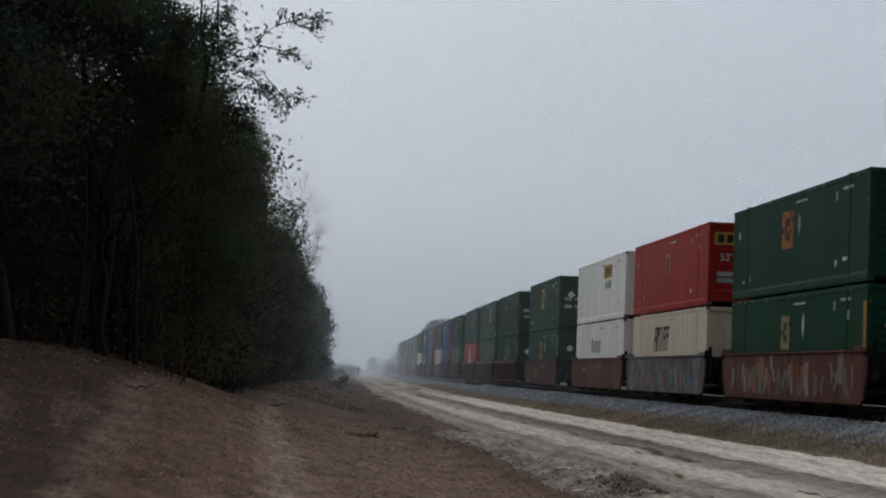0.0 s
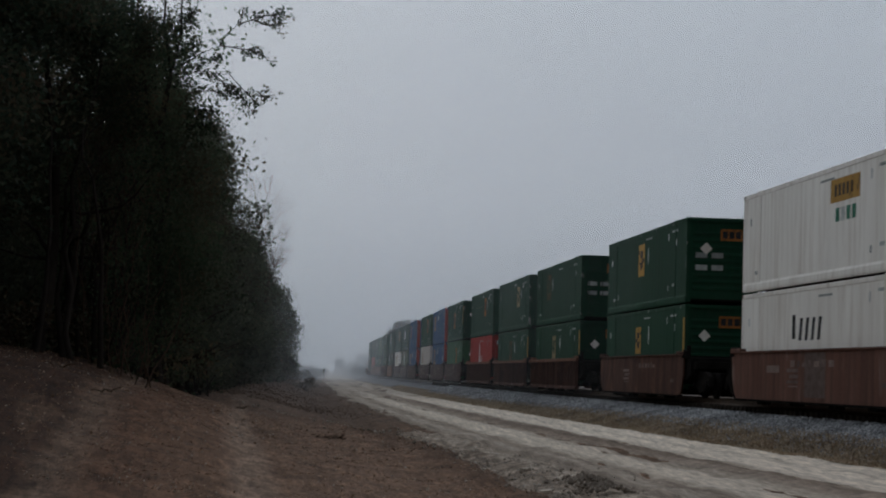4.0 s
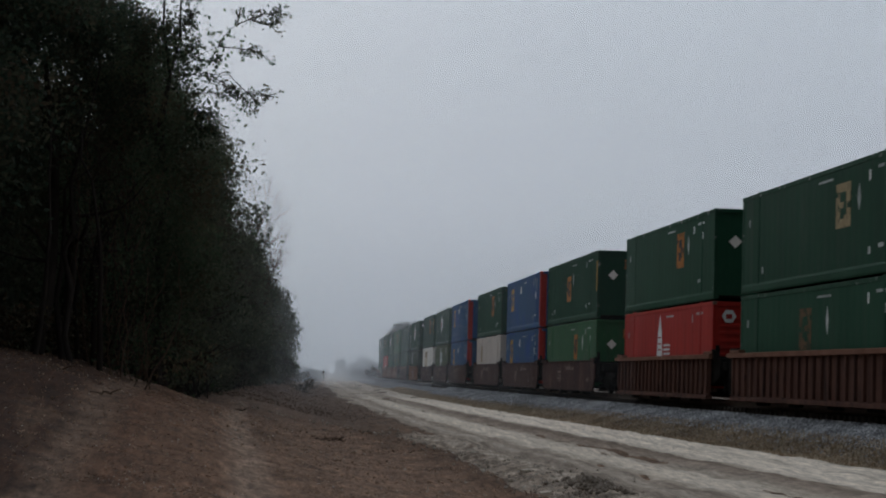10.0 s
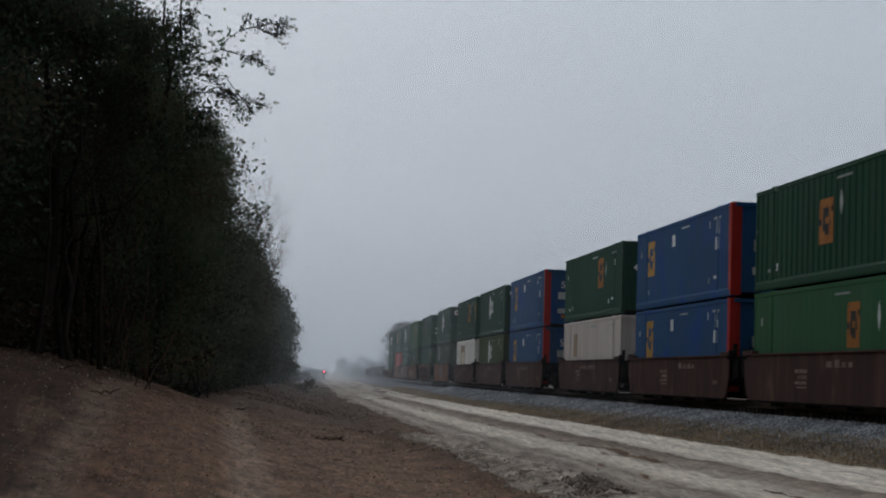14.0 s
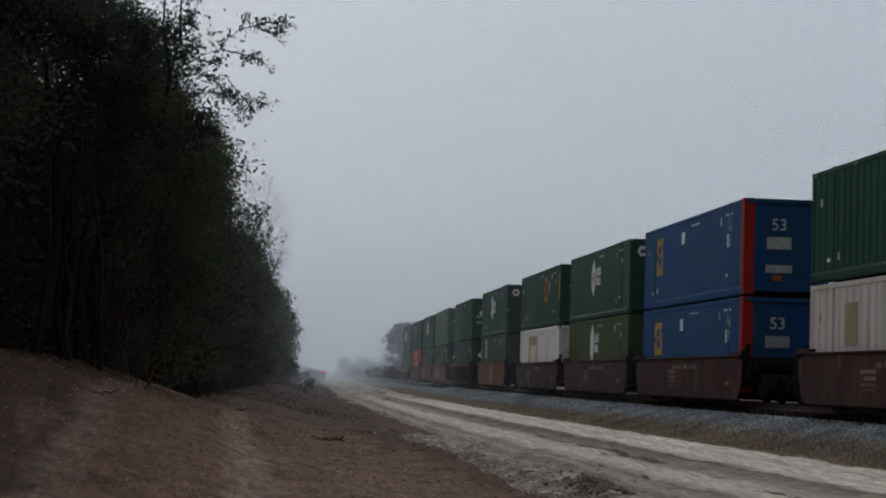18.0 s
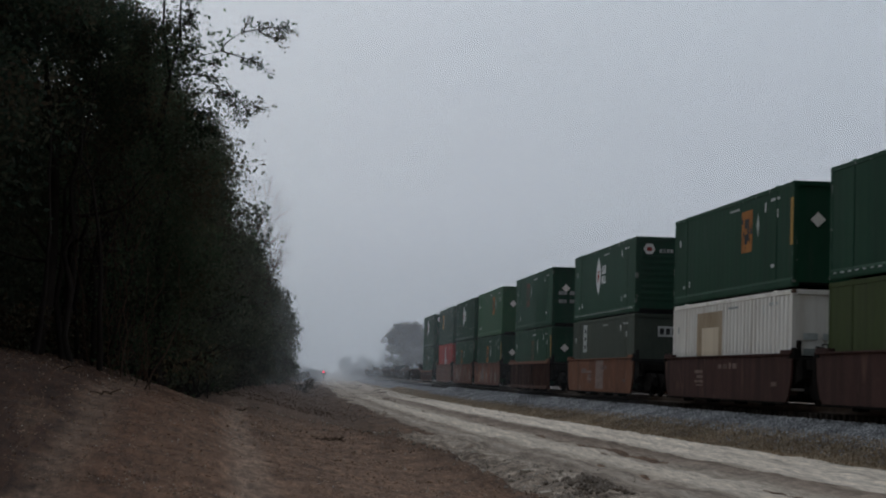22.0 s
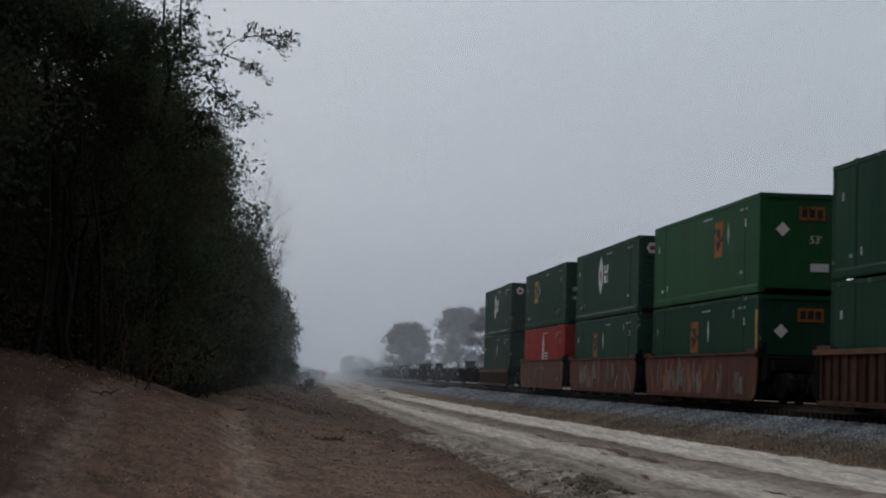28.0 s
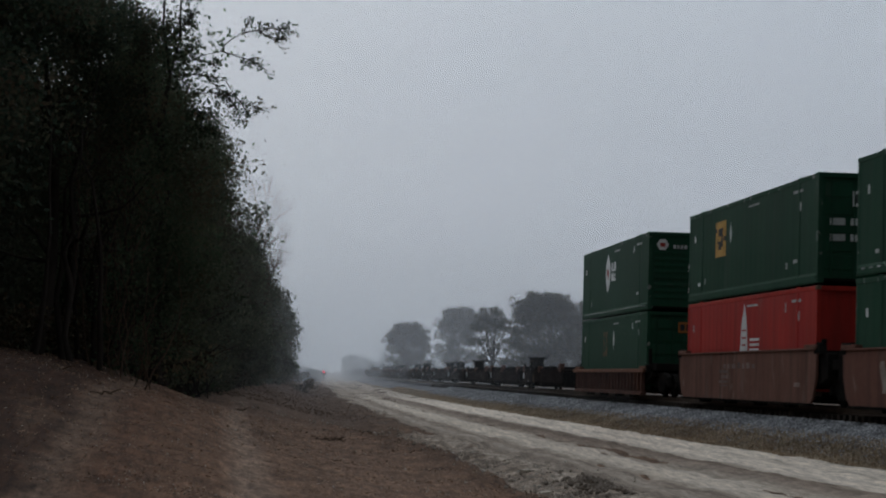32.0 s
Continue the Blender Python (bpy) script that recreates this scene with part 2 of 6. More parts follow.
M = {
    "verge": mat("dry_grass_verge", (0.15, 0.115, 0.075), (0.27, 0.22, 0.16), 0.95, 1.6, 22.0, 0.6, spots=(0.17, 0.11, 0.065), spot_at=0.52, depth=0.03, edge=0.2),
    "gravel": mat("grey_ballast", (0.10, 0.10, 0.105), (0.27, 0.27, 0.275), 0.95, 5.0, 26.0, 0.9, depth=0.04),
    "stone": mat("ballast_stone", (0.11, 0.115, 0.125), (0.30, 0.31, 0.33), 0.85, 3.0, 20.0, 0.3),
    "litter": leafy("fallen_leaves", (0.10, 0.052, 0.030), (0.24, 0.135, 0.080), (0.46, 0.33, 0.235)),
    "rail": mat("rail_steel", (0.05, 0.035, 0.028), (0.10, 0.07, 0.05), 0.6, 3, 30, 0.2, 0.5),
    "tie": mat("creosoted_tie", (0.02, 0.016, 0.013), (0.05, 0.04, 0.033), 0.9, 3, 25, 0.5, vary=0.3),
    "bark": mat("dark_bark", (0.018, 0.015, 0.013), (0.045, 0.038, 0.033), 0.95, 2.0, 14.0, 0.7, squash=(1, 1, 0.3)),
    "vine": mat("brown_dead_vine", (0.055, 0.036, 0.027), (0.115, 0.078, 0.058), 0.95, 3.0, 20.0, 0.4),
    "twig": mat("pale_dead_twig", (0.12, 0.085, 0.062), (0.24, 0.175, 0.13), 0.95, 3.0, 20.0, 0.4),
    "leaf": leafy("evergreen_leaves", (0.040, 0.058, 0.035), (0.050, 0.070, 0.042), (0.072, 0.074, 0.047), (0.082, 0.053, 0.034)),
    # paler copy of leaf for the further trees: haze put into the colour
    "leaf_mid": leafy("hazed_leaves", (0.062, 0.073, 0.050), (0.068, 0.080, 0.054), (0.084, 0.083, 0.058), (0.082, 0.066, 0.050)),
    # darker copy of leaf, with the near wood's shade put into its colour
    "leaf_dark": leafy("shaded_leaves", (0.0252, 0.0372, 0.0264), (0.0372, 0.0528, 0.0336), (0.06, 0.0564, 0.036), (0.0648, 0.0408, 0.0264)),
    "leaf_brown": leafy("brown_undergrowth", (0.05, 0.032, 0.02), (0.035, 0.035, 0.02), (0.085, 0.055, 0.03)),
    # lightened for distance: part of the fog is painted into these leaves
    "leaf_far": leafy("hazed_far_leaves", (0.05, 0.052, 0.036), (0.062, 0.062, 0.044), (0.085, 0.078, 0.056)),
    "black": mat("black_grime", (0.007, 0.0065, 0.0065), (0.020, 0.018, 0.016), 0.85, 2, 20, 0.3, gloss=0.0),
    "rust": mat("rusty_brown_steel", (0.057, 0.0305, 0.0238), (0.119, 0.0627, 0.0475), 0.8, 0.7, 12, 0.25, squash=(1, 1, 0.6), spots=(0.162, 0.0808, 0.057), spot_at=0.56, edge=0.16, grime=((0.0333, 0.0228, 0.019), 0.8)),
    "maroon": mat("maroon_steel", (0.0475, 0.0257, 0.0228), (0.0855, 0.0465, 0.04), 0.75, 0.7, 12, 0.2, squash=(1, 1, 0.6), spots=(0.119, 0.0713, 0.057), spot_at=0.60, edge=0.14, grime=((0.0266, 0.019, 0.0171), 0.8)),
    "orange_rust": mat("faded_orange_steel", (0.123, 0.0528, 0.0308), (0.211, 0.0986, 0.0581), 0.8, 0.7, 12, 0.25, squash=(1, 1, 0.6), spots=(0.255, 0.158, 0.106), spot_at=0.60, edge=0.14, grime=((0.066, 0.037, 0.0282), 0.8)),
    "red_rust": mat("faded_red_brown_steel", (0.11, 0.0528, 0.0396), (0.176, 0.0924, 0.0704), 0.8, 0.7, 12, 0.25, squash=(1, 1, 0.6), spots=(0.202, 0.145, 0.119), spot_at=0.60, edge=0.14, grime=((0.0572, 0.0352, 0.0282), 0.8)),
    "tan_rust": mat("faded_tan_brown_steel", (0.11, 0.0528, 0.0396), (0.176, 0.0924, 0.0704), 0.8, 0.7, 12, 0.25, squash=(1, 1, 0.6), spots=(0.202, 0.145, 0.119), spot_at=0.60, edge=0.14, grime=((0.0572, 0.0352, 0.0282), 0.8)),
    "rib_brown": mat("ribbed_brown_steel", (0.0713, 0.0342, 0.0266), (0.123, 0.0627, 0.0475), 0.8, 0.9, 14, 0.25, squash=(1, 1, 0.5), spots=(0.0428, 0.0285, 0.0257), spot_at=0.56, edge=0.14, grime=((0.0285, 0.019, 0.0171), 0.8)),
    "chord": mat("rusty_top_chord", (0.123, 0.0581, 0.0387), (0.194, 0.101, 0.0704), 0.8, 1.2, 14, 0.25),
    "tag_blue": mat("grey_blue_painted_steel", (0.11, 0.085, 0.075), (0.19, 0.165, 0.155), 0.8, 0.7, 10, 0.2, squash=(1, 1, 0.6), spots=(0.20, 0.225, 0.245), spot_at=0.50, edge=0.12, grime=((0.08, 0.055, 0.045), 0.8)),
    "tag_rust": mat("rust_red_steel", (0.0998, 0.0447, 0.0342), (0.157, 0.076, 0.057), 0.8, 0.8, 10, 0.2, squash=(1, 1, 0.6), spots=(0.21, 0.152, 0.123), spot_at=0.60, edge=0.14, grime=((0.0523, 0.0323, 0.0266), 0.8)),
    "green": mat("dark_green_container_paint", (0.0111, 0.0446, 0.0252), (0.0194, 0.0639, 0.0377), 0.6, 0.5, 9, 0.06, squash=(1, 1, 0.25), spots=(0.029, 0.0609, 0.0407), spot_at=0.64, vary=0.12, grime=((0.0252, 0.0464, 0.0329), 0.6)),
    "green_worn": mat("worn_green_edge_paint", (0.0141, 0.0475, 0.0282), (0.0299, 0.0704, 0.0466), 0.6, 1.6, 12, 0.06, spots=(0.176, 0.194, 0.176), spot_at=0.60, edge=0.06),
    "green_mid": mat("green_container_paint", (0.0198, 0.0793, 0.033), (0.033, 0.106, 0.0462), 0.55, 0.5, 9, 0.06, squash=(1, 1, 0.25), spots=(0.0385, 0.0825, 0.044), spot_at=0.64, grime=((0.0495, 0.066, 0.044), 0.6)),
    "olive": mat("olive_container_paint", (0.0407, 0.0581, 0.0213), (0.0639, 0.0823, 0.0329), 0.55, 0.5, 9, 0.06, squash=(1, 1, 0.25), spots=(0.0774, 0.0871, 0.0484), spot_at=0.66, grime=((0.0387, 0.0436, 0.0242), 0.6)),
    "sage": mat("grey_green_container_paint", (0.046, 0.06, 0.046), (0.072, 0.086, 0.068), 0.6, 0.5, 9, 0.06, squash=(1, 1, 0.25), spots=(0.08, 0.085, 0.07), spot_at=0.64, grime=((0.05, 0.045, 0.035), 0.6)),
    "blue": mat("blue_container_paint", (0.0159, 0.0579, 0.136), (0.0252, 0.0774, 0.167), 0.6, 0.22, 9, 0.06, spots=(0.0112, 0.0513, 0.214), spot_at=0.52, edge=0.2, grime=((0.0373, 0.0653, 0.112), 0.6)),
    "red": mat("red_container_paint", (0.27, 0.02, 0.016), (0.37, 0.034, 0.026), 0.5, 0.5, 9, 0.06, squash=(1, 1, 0.25), spots=(0.27, 0.06, 0.05), spot_at=0.66, grime=((0.14, 0.025, 0.02), 0.6)),
    "white": mat("white_container_paint", (0.74, 0.71, 0.655), (0.84, 0.815, 0.76), 0.5, 0.5, 9, 0.06, squash=(1, 1, 0.25), spots=(0.66, 0.61, 0.53), spot_at=0.66, grime=((0.36, 0.28, 0.20), 0.5)),
    # white paint turned pinkish grey: the fog in between is put into its colour
    "fogged_white": mat("fogged_grey_white_paint", (0.50, 0.44, 0.395), (0.60, 0.54, 0.49), 0.6, 0.5, 9, 0.06, squash=(1, 1, 0.25), spots=(0.42, 0.35, 0.29), spot_at=0.64, grime=((0.27, 0.20, 0.15), 0.5)),
    "cream": mat("cream_container_paint", (0.58, 0.485, 0.36), (0.70, 0.60, 0.46), 0.5, 0.5, 9, 0.06, squash=(1, 1, 0.25), spots=(0.50, 0.41, 0.30), spot_at=0.66, grime=((0.32, 0.24, 0.165), 0.45)),
    "stain": mat("rust_stained_paint", (0.26, 0.19, 0.12), (0.42, 0.34, 0.25), 0.7, 1.2, 9, 0.1, squash=(1, 1, 0.3)),
    "casting": mat("rust_worn_casting", (0.085, 0.058, 0.045), (0.17, 0.115, 0.085), 0.8, 4, 20, 0.2),
    "yellow": mat("amber_plate", (0.34, 0.185, 0.045), (0.46, 0.27, 0.075), 0.6, 2, 20, 0.05, spots=(0.17, 0.11, 0.05), spot_at=0.60, vary=0.15),
    "hue_tan": mat("pale_tan_plate", (0.22, 0.165, 0.09), (0.33, 0.26, 0.155), 0.7, 2, 20, 0.05, spots=(0.12, 0.105, 0.07), spot_at=0.56),
    "hue_orange": mat("orange_plate", (0.25, 0.095, 0.026), (0.35, 0.15, 0.045), 0.7, 2, 20, 0.05, spots=(0.10, 0.06, 0.03), spot_at=0.56),
    "hue_dull": mat("dull_brown_plate", (0.085, 0.058, 0.036), (0.145, 0.092, 0.052), 0.7, 2, 20, 0.05, spots=(0.05, 0.055, 0.035), spot_at=0.52),
    "hue_red": mat("faint_red_plate", (0.085, 0.045, 0.036), (0.14, 0.065, 0.05), 0.7, 2, 20, 0.05, spots=(0.04, 0.05, 0.035), spot_at=0.52),
    "spray_pale": mat("pale_spray_paint", (0.15, 0.122, 0.105), (0.27, 0.232, 0.20), 0.8, 3, 18, 0.05, vary=0.3, grime=((0.13, 0.08, 0.06), 0.8)),
    "spray_blue": mat("blue_spray_paint", (0.07, 0.13, 0.18), (0.15, 0.23, 0.29), 0.8, 3, 18, 0.05, vary=0.3, grime=((0.10, 0.07, 0.06), 0.7)),
    "spray_orange": mat("orange_spray_paint", (0.20, 0.085, 0.05), (0.30, 0.13, 0.08), 0.8, 3, 18, 0.05, vary=0.3, grime=((0.10, 0.06, 0.05), 0.7)),
    "faint": mat("faint_worn_lettering", (0.11, 0.077, 0.067), (0.21, 0.158, 0.138), 0.8, 4, 20, 0.05, vary=0.3),
    "mark": mat("white_lettering", (0.50, 0.51, 0.50), (0.66, 0.67, 0.65), 0.6, 3, 25, 0.05, vary=0.15),
    "mark_dim": mat("worn_white_lettering", (0.24, 0.26, 0.25), (0.42, 0.44, 0.42), 0.7, 4, 25, 0.05, vary=0.3),
    "ink": mat("dark_lettering", (0.02, 0.022, 0.024), (0.05, 0.05, 0.05), 0.6, 3, 25, 0.05),
    "red_mark": mat("red_lettering", (0.24, 0.03, 0.025), (0.34, 0.06, 0.05), 0.6, 3, 25, 0.05),
    "green_mark": mat("green_lettering", (0.03, 0.14, 0.09), (0.06, 0.2, 0.13), 0.6, 3, 25, 0.05),
    "wood": mat("weathered_wood", (0.07, 0.045, 0.03), (0.14, 0.10, 0.07), 0.9, 3, 30, 0.5),
}


def zoned(name, stops, scale, squash, sway, fine, grain, depth=0.04, far=None, patch=None):
    """Ground whose colour runs in lanes along the track: stops are (metres out, colour), swayed by a streaky noise and broken by grain."""
    m = bpy.data.materials.new(name)
    m.use_nodes = True
    n, l = m.node_tree.nodes, m.node_tree.links
    p = n["Principled BSDF"]
    p.inputs["Roughness"].default_value, p.inputs["Specular IOR Level"].default_value = 0.95, 0.1
    tc, mp, sep = n.new("ShaderNodeTexCoord"), n.new("ShaderNodeMapping"), n.new("ShaderNodeSeparateXYZ")
    mp.inputs["Scale"].default_value = squash
    l.new(tc.outputs["UV"], mp.inputs[0])
    l.new(tc.outputs["UV"], sep.inputs[0])
    n1, n2, n3 = n.new("ShaderNodeTexNoise"), n.new("ShaderNodeTexNoise"), n.new("ShaderNodeTexNoise")
    for q, s, d in ((n1, scale, 5), (n2, fine, 5), (n3, scale * 2.3, 4)):
        q.inputs["Scale"].default_value, q.inputs["Detail"].default_value, q.inputs["Roughness"].default_value = s, d + 3, 0.62 if q is n1 else 0.78
    l.new(mp.outputs[0], n1.inputs["Vector"])
    long_way = n.new("ShaderNodeMapping")
    long_way.inputs["Scale"].default_value = (1, 0.16, 1)
    l.new(tc.outputs["UV"], long_way.inputs[0])
    l.new(long_way.outputs[0], n2.inputs["Vector"])
    l.new(mp.outputs[0], n3.inputs["Vector"])
    ma, lo, hi = n.new("ShaderNodeMath"), stops[0][0], stops[-1][0]
    ma.operation = "MULTIPLY_ADD"
    ma.inputs[1].default_value = sway * 2
    l.new(n1.outputs[0], ma.inputs[0])
    l.new(sep.outputs["X"], ma.inputs[2])
    rg_ = n.new("ShaderNodeMapRange")
    rg_.inputs[1].default_value, rg_.inputs[2].default_value = lo + sway, hi + sway
    l.new(ma.outputs[0], rg_.inputs[0])
    ramp = n.new("ShaderNodeValToRGB")
    e = ramp.color_ramp.elements
    e[0].color, e[1].color = (*stops[0][1], 1), (*stops[-1][1], 1)
    for at, col in stops[1:-1]:
        e.new((at - lo) / (hi - lo)).color = (*col, 1)
    l.new(rg_.outputs[0], ramp.inputs[0])
    val, mr, mr3, mul = n.new("ShaderNodeHueSaturation"), n.new("ShaderNodeMapRange"), n.new("ShaderNodeMapRange"), n.new("ShaderNodeMath")
    mr.inputs[1].default_value, mr.inputs[2].default_value, mr.inputs[3].default_value, mr.inputs[4].default_value = 0.3, 0.7, 1 - grain, 1 + grain
    mr3.inputs[1].default_value, mr3.inputs[2].default_value, mr3.inputs[3].default_value, mr3.inputs[4].default_value = 0.3, 0.7, 1 - grain * 0.95, 1 + grain * 0.95
    l.new(n2.outputs[0], mr.inputs[0])
    l.new(n3.outputs[0], mr3.inputs[0])
    mul.operation = "MULTIPLY"
    l.new(mr.outputs[0], mul.inputs[0])
    l.new(mr3.outputs[0], mul.inputs[1])
    l.new(mul.outputs[0], val.inputs["Value"])
    ground_col = ramp.outputs[0]
    if far:
        # the pale spread sand thins out further along
        fr, fm, fa = n.new("ShaderNodeMapRange"), n.new("ShaderNodeMix"), n.new("ShaderNodeMath")
        fa.operation = "MULTIPLY_ADD"
        fa.inputs[1].default_value = 40.0
        l.new(n1.outputs[0], fa.inputs[0])
        l.new(sep.outputs["Y"], fa.inputs[2])
        fr.inputs[1].default_value, fr.inputs[2].default_value, fr.inputs[4].default_value = far[0] + 20, far[1] + 20, 0.8
        l.new(fa.outputs[0], fr.inputs[0])
        fm.data_type = "RGBA"
        fm.inputs["B"].default_value = (*far[2], 1)
        l.new(fr.outputs[0], fm.inputs[0])
        l.new(ground_col, fm.inputs["A"])
        ground_col = fm.outputs["Result"]
    if patch:
        # long muddy or washed patches
        pm, pn, pr, px = n.new("ShaderNodeMapping"), n.new("ShaderNodeTexNoise"), n.new("ShaderNodeMapRange"), n.new("ShaderNodeMix")
        pm.inputs["Scale"].default_value = patch[1]
        l.new(tc.outputs["UV"], pm.inputs[0])
        l.new(pm.outputs[0], pn.inputs["Vector"])
        pn.inputs["Scale"].default_value, pn.inputs["Detail"].default_value, pn.inputs["Roughness"].default_value, pn.inputs["Distortion"].default_value = 1.0, 8, 0.68, 0.4
        pr.inputs[1].default_value, pr.inputs[2].default_value, pr.inputs[4].default_value = patch[2], patch[2] + 0.07, 0.85
        l.new(pn.outputs[0], pr.inputs[0])
        px.data_type = "RGBA"
        px.inputs["B"].default_value = (*patch[0], 1)
        l.new(pr.outputs[0], px.inputs[0])
        l.new(ground_col, px.inputs["A"])
        ground_col = px.outputs["Result"]
    l.new(ground_col, val.inputs["Color"])
    l.new(val.outputs[0], p.inputs["Base Color"])
    bp = n.new("ShaderNodeBump")
    bp.inputs["Strength"].default_value, bp.inputs["Distance"].default_value = 0.6, depth
    l.new(n2.outputs[0], bp.inputs["Height"])
    l.new(bp.outputs[0], p.inputs["Normal"])
    return m


SAND, MUD = (0.70, 0.605, 0.50), (0.22, 0.165, 0.125)
M["sand"] = zoned("pale_sand_road", ((2.4, (0.36, 0.30, 0.24)), (2.8, (0.50, 0.425, 0.34)), (3.05, SAND), (3.75, SAND), (3.85, (0.50, 0.42, 0.335)), (3.95, SAND), (4.7, SAND), (5.2, (0.53, 0.45, 0.365)), (5.38, (0.32, 0.255, 0.2)), (5.5, (0.15, 0.11, 0.085)), (5.75, MUD), (6.1, (0.30, 0.24, 0.19)), (6.35, (0.42, 0.35, 0.28)),
                                     (6.6, (0.58, 0.495, 0.405)), (7.3, (0.60, 0.515, 0.42)), (7.6, (0.44, 0.37, 0.295)), (7.85, (0.23, 0.18, 0.14)), (8.2, (0.40, 0.335, 0.27)), (8.6, (0.22, 0.172, 0.134)), (9.2, (0.33, 0.275, 0.22)), (9.8, MUD)), 1.9, (1.0, 0.05, 1), 0.34, 9.0, 0.5, 0.05, (120, 190, (0.36, 0.295, 0.235)), ((0.25, 0.19, 0.145), (1.5, 0.10, 1), 0.70))
M["bank"] = zoned("eroded_bank", ((8.6, (0.48, 0.405, 0.325)), (9.0, (0.31, 0.25, 0.195)), (9.35, (0.42, 0.345, 0.275)), (9.7, (0.23, 0.175, 0.132)), (10.0, (0.35, 0.28, 0.22)), (10.35, (0.24, 0.18, 0.137)), (10.6, (0.28, 0.21, 0.157)), (10.72, (0.12, 0.08, 0.056)), (11.4, MUD)), 1.3, (1.1, 0.9, 1), 0.7, 7.0, 0.8, 0.12, None, ((0.15, 0.110, 0.082), (1.0, 0.9, 1), 0.54))
# dirt darkens past 17 m out: dark litter, and the wood's shade painted in
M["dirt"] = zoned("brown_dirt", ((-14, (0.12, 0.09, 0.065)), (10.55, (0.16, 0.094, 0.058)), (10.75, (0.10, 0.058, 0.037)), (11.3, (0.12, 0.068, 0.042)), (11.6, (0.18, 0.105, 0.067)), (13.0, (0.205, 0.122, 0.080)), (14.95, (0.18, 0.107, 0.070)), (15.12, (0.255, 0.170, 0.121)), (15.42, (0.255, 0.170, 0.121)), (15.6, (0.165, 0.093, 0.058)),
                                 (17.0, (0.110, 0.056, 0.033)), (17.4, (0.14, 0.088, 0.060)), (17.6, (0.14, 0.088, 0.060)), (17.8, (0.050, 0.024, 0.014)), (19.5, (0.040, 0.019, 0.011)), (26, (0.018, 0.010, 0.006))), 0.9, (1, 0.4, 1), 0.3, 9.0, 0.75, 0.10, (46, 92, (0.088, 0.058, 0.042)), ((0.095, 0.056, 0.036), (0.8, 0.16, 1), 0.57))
red_lamp = bpy.data.materials.new("red_signal_lens")
red_lamp.use_nodes = True
red_lamp.node_tree.nodes["Principled BSDF"].inputs["Base Color"].default_value = (0.6, 0.03, 0.03, 1)
red_lamp.node_tree.nodes["Principled BSDF"].inputs["Emission Color"].default_value = (1.0, 0.07, 0.14, 1)
red_lamp.node_tree.nodes["Principled BSDF"].inputs["Emission Strength"].default_value = 7.0
M["signal"] = red_lamp


def fog(name, cover):
    """A thin sheet of drifting mist: mostly clear, a little pale scatter on both sides."""
    m = bpy.data.materials.new(name)
    m.use_nodes = True
    n, l = m.node_tree.nodes, m.node_tree.links
    n.clear()
    out, mix, clear, both = n.new("ShaderNodeOutputMaterial"), n.new("ShaderNodeMixShader"), n.new("ShaderNodeBsdfTransparent"), n.new("ShaderNodeMixShader")
    d, t = n.new("ShaderNodeBsdfDiffuse"), n.new("ShaderNodeBsdfTranslucent")
    for q in (d, t):
        q.inputs["Color"].default_value = (0.84, 0.89, 0.95, 1)
    l.new(d.outputs[0], both.inputs[1])
    l.new(t.outputs[0], both.inputs[2])
    both.inputs[0].default_value = 0.60
    mix.inputs[0].default_value = cover
    l.new(clear.outputs[0], mix.inputs[1])
    l.new(both.outputs[0], mix.inputs[2])
    l.new(mix.outputs[0], out.inputs[0])
    return m


# ---- mesh helpers ----
def mesh_of(name, verts, faces, material, smooth=False, uvs=None):
    me = bpy.data.meshes.new(name)
    me.from_pydata(verts, [], faces)
    me.materials.append(material)
    if uvs is not None:
        lay = me.uv_layers.new(name="UVMap")
        idx = np.empty(len(me.loops), dtype=np.int32)
        me.loops.foreach_get("vertex_index", idx)
        lay.data.foreach_set("uv", np.asarray(uvs, dtype=np.float32)[idx].ravel())
    if smooth:
        me.polygons.foreach_set("use_smooth", np.ones(len(me.polygons), dtype=bool))
    me.update()
    return me


def quads(name, v, material):
    """A mesh of loose quads from an array (n, 4, 3)."""
    n = len(v)
    me = bpy.data.meshes.new(name)
    me.vertices.add(n * 4)
    me.vertices.foreach_set("co", v.astype(np.float32).ravel())
    me.loops.add(n * 4)
    me.loops.foreach_set("vertex_index", np.arange(n * 4, dtype=np.int32))
    me.polygons.add(n)
    me.polygons.foreach_set("loop_start", np.arange(0, n * 4, 4, dtype=np.int32))
    me.materials.append(material)
    me.update(calc_edges=True)
    return me


def part(name, me, parent, label="", at=None):
    """Link a mesh as one object under a thing or part."""
    ob = new(name, me)
    ob.parent = parent
    if at is not None:
        ob.matrix_basis = at
    return tagged(ob, label) if label else ob


BOX_F = [(0, 3, 2, 1), (4, 5, 6, 7), (0, 1, 5, 4), (1, 2, 6, 5), (2, 3, 7, 6), (3, 0, 4, 7)]


def box_data(x0, x1, y0, y1, z0, z1):
    return [(x0, y0, z0), (x1, y0, z0), (x1, y1, z0), (x0, y1, z0), (x0, y0, z1), (x1, y0, z1), (x1, y1, z1), (x0, y1, z1)], BOX_F


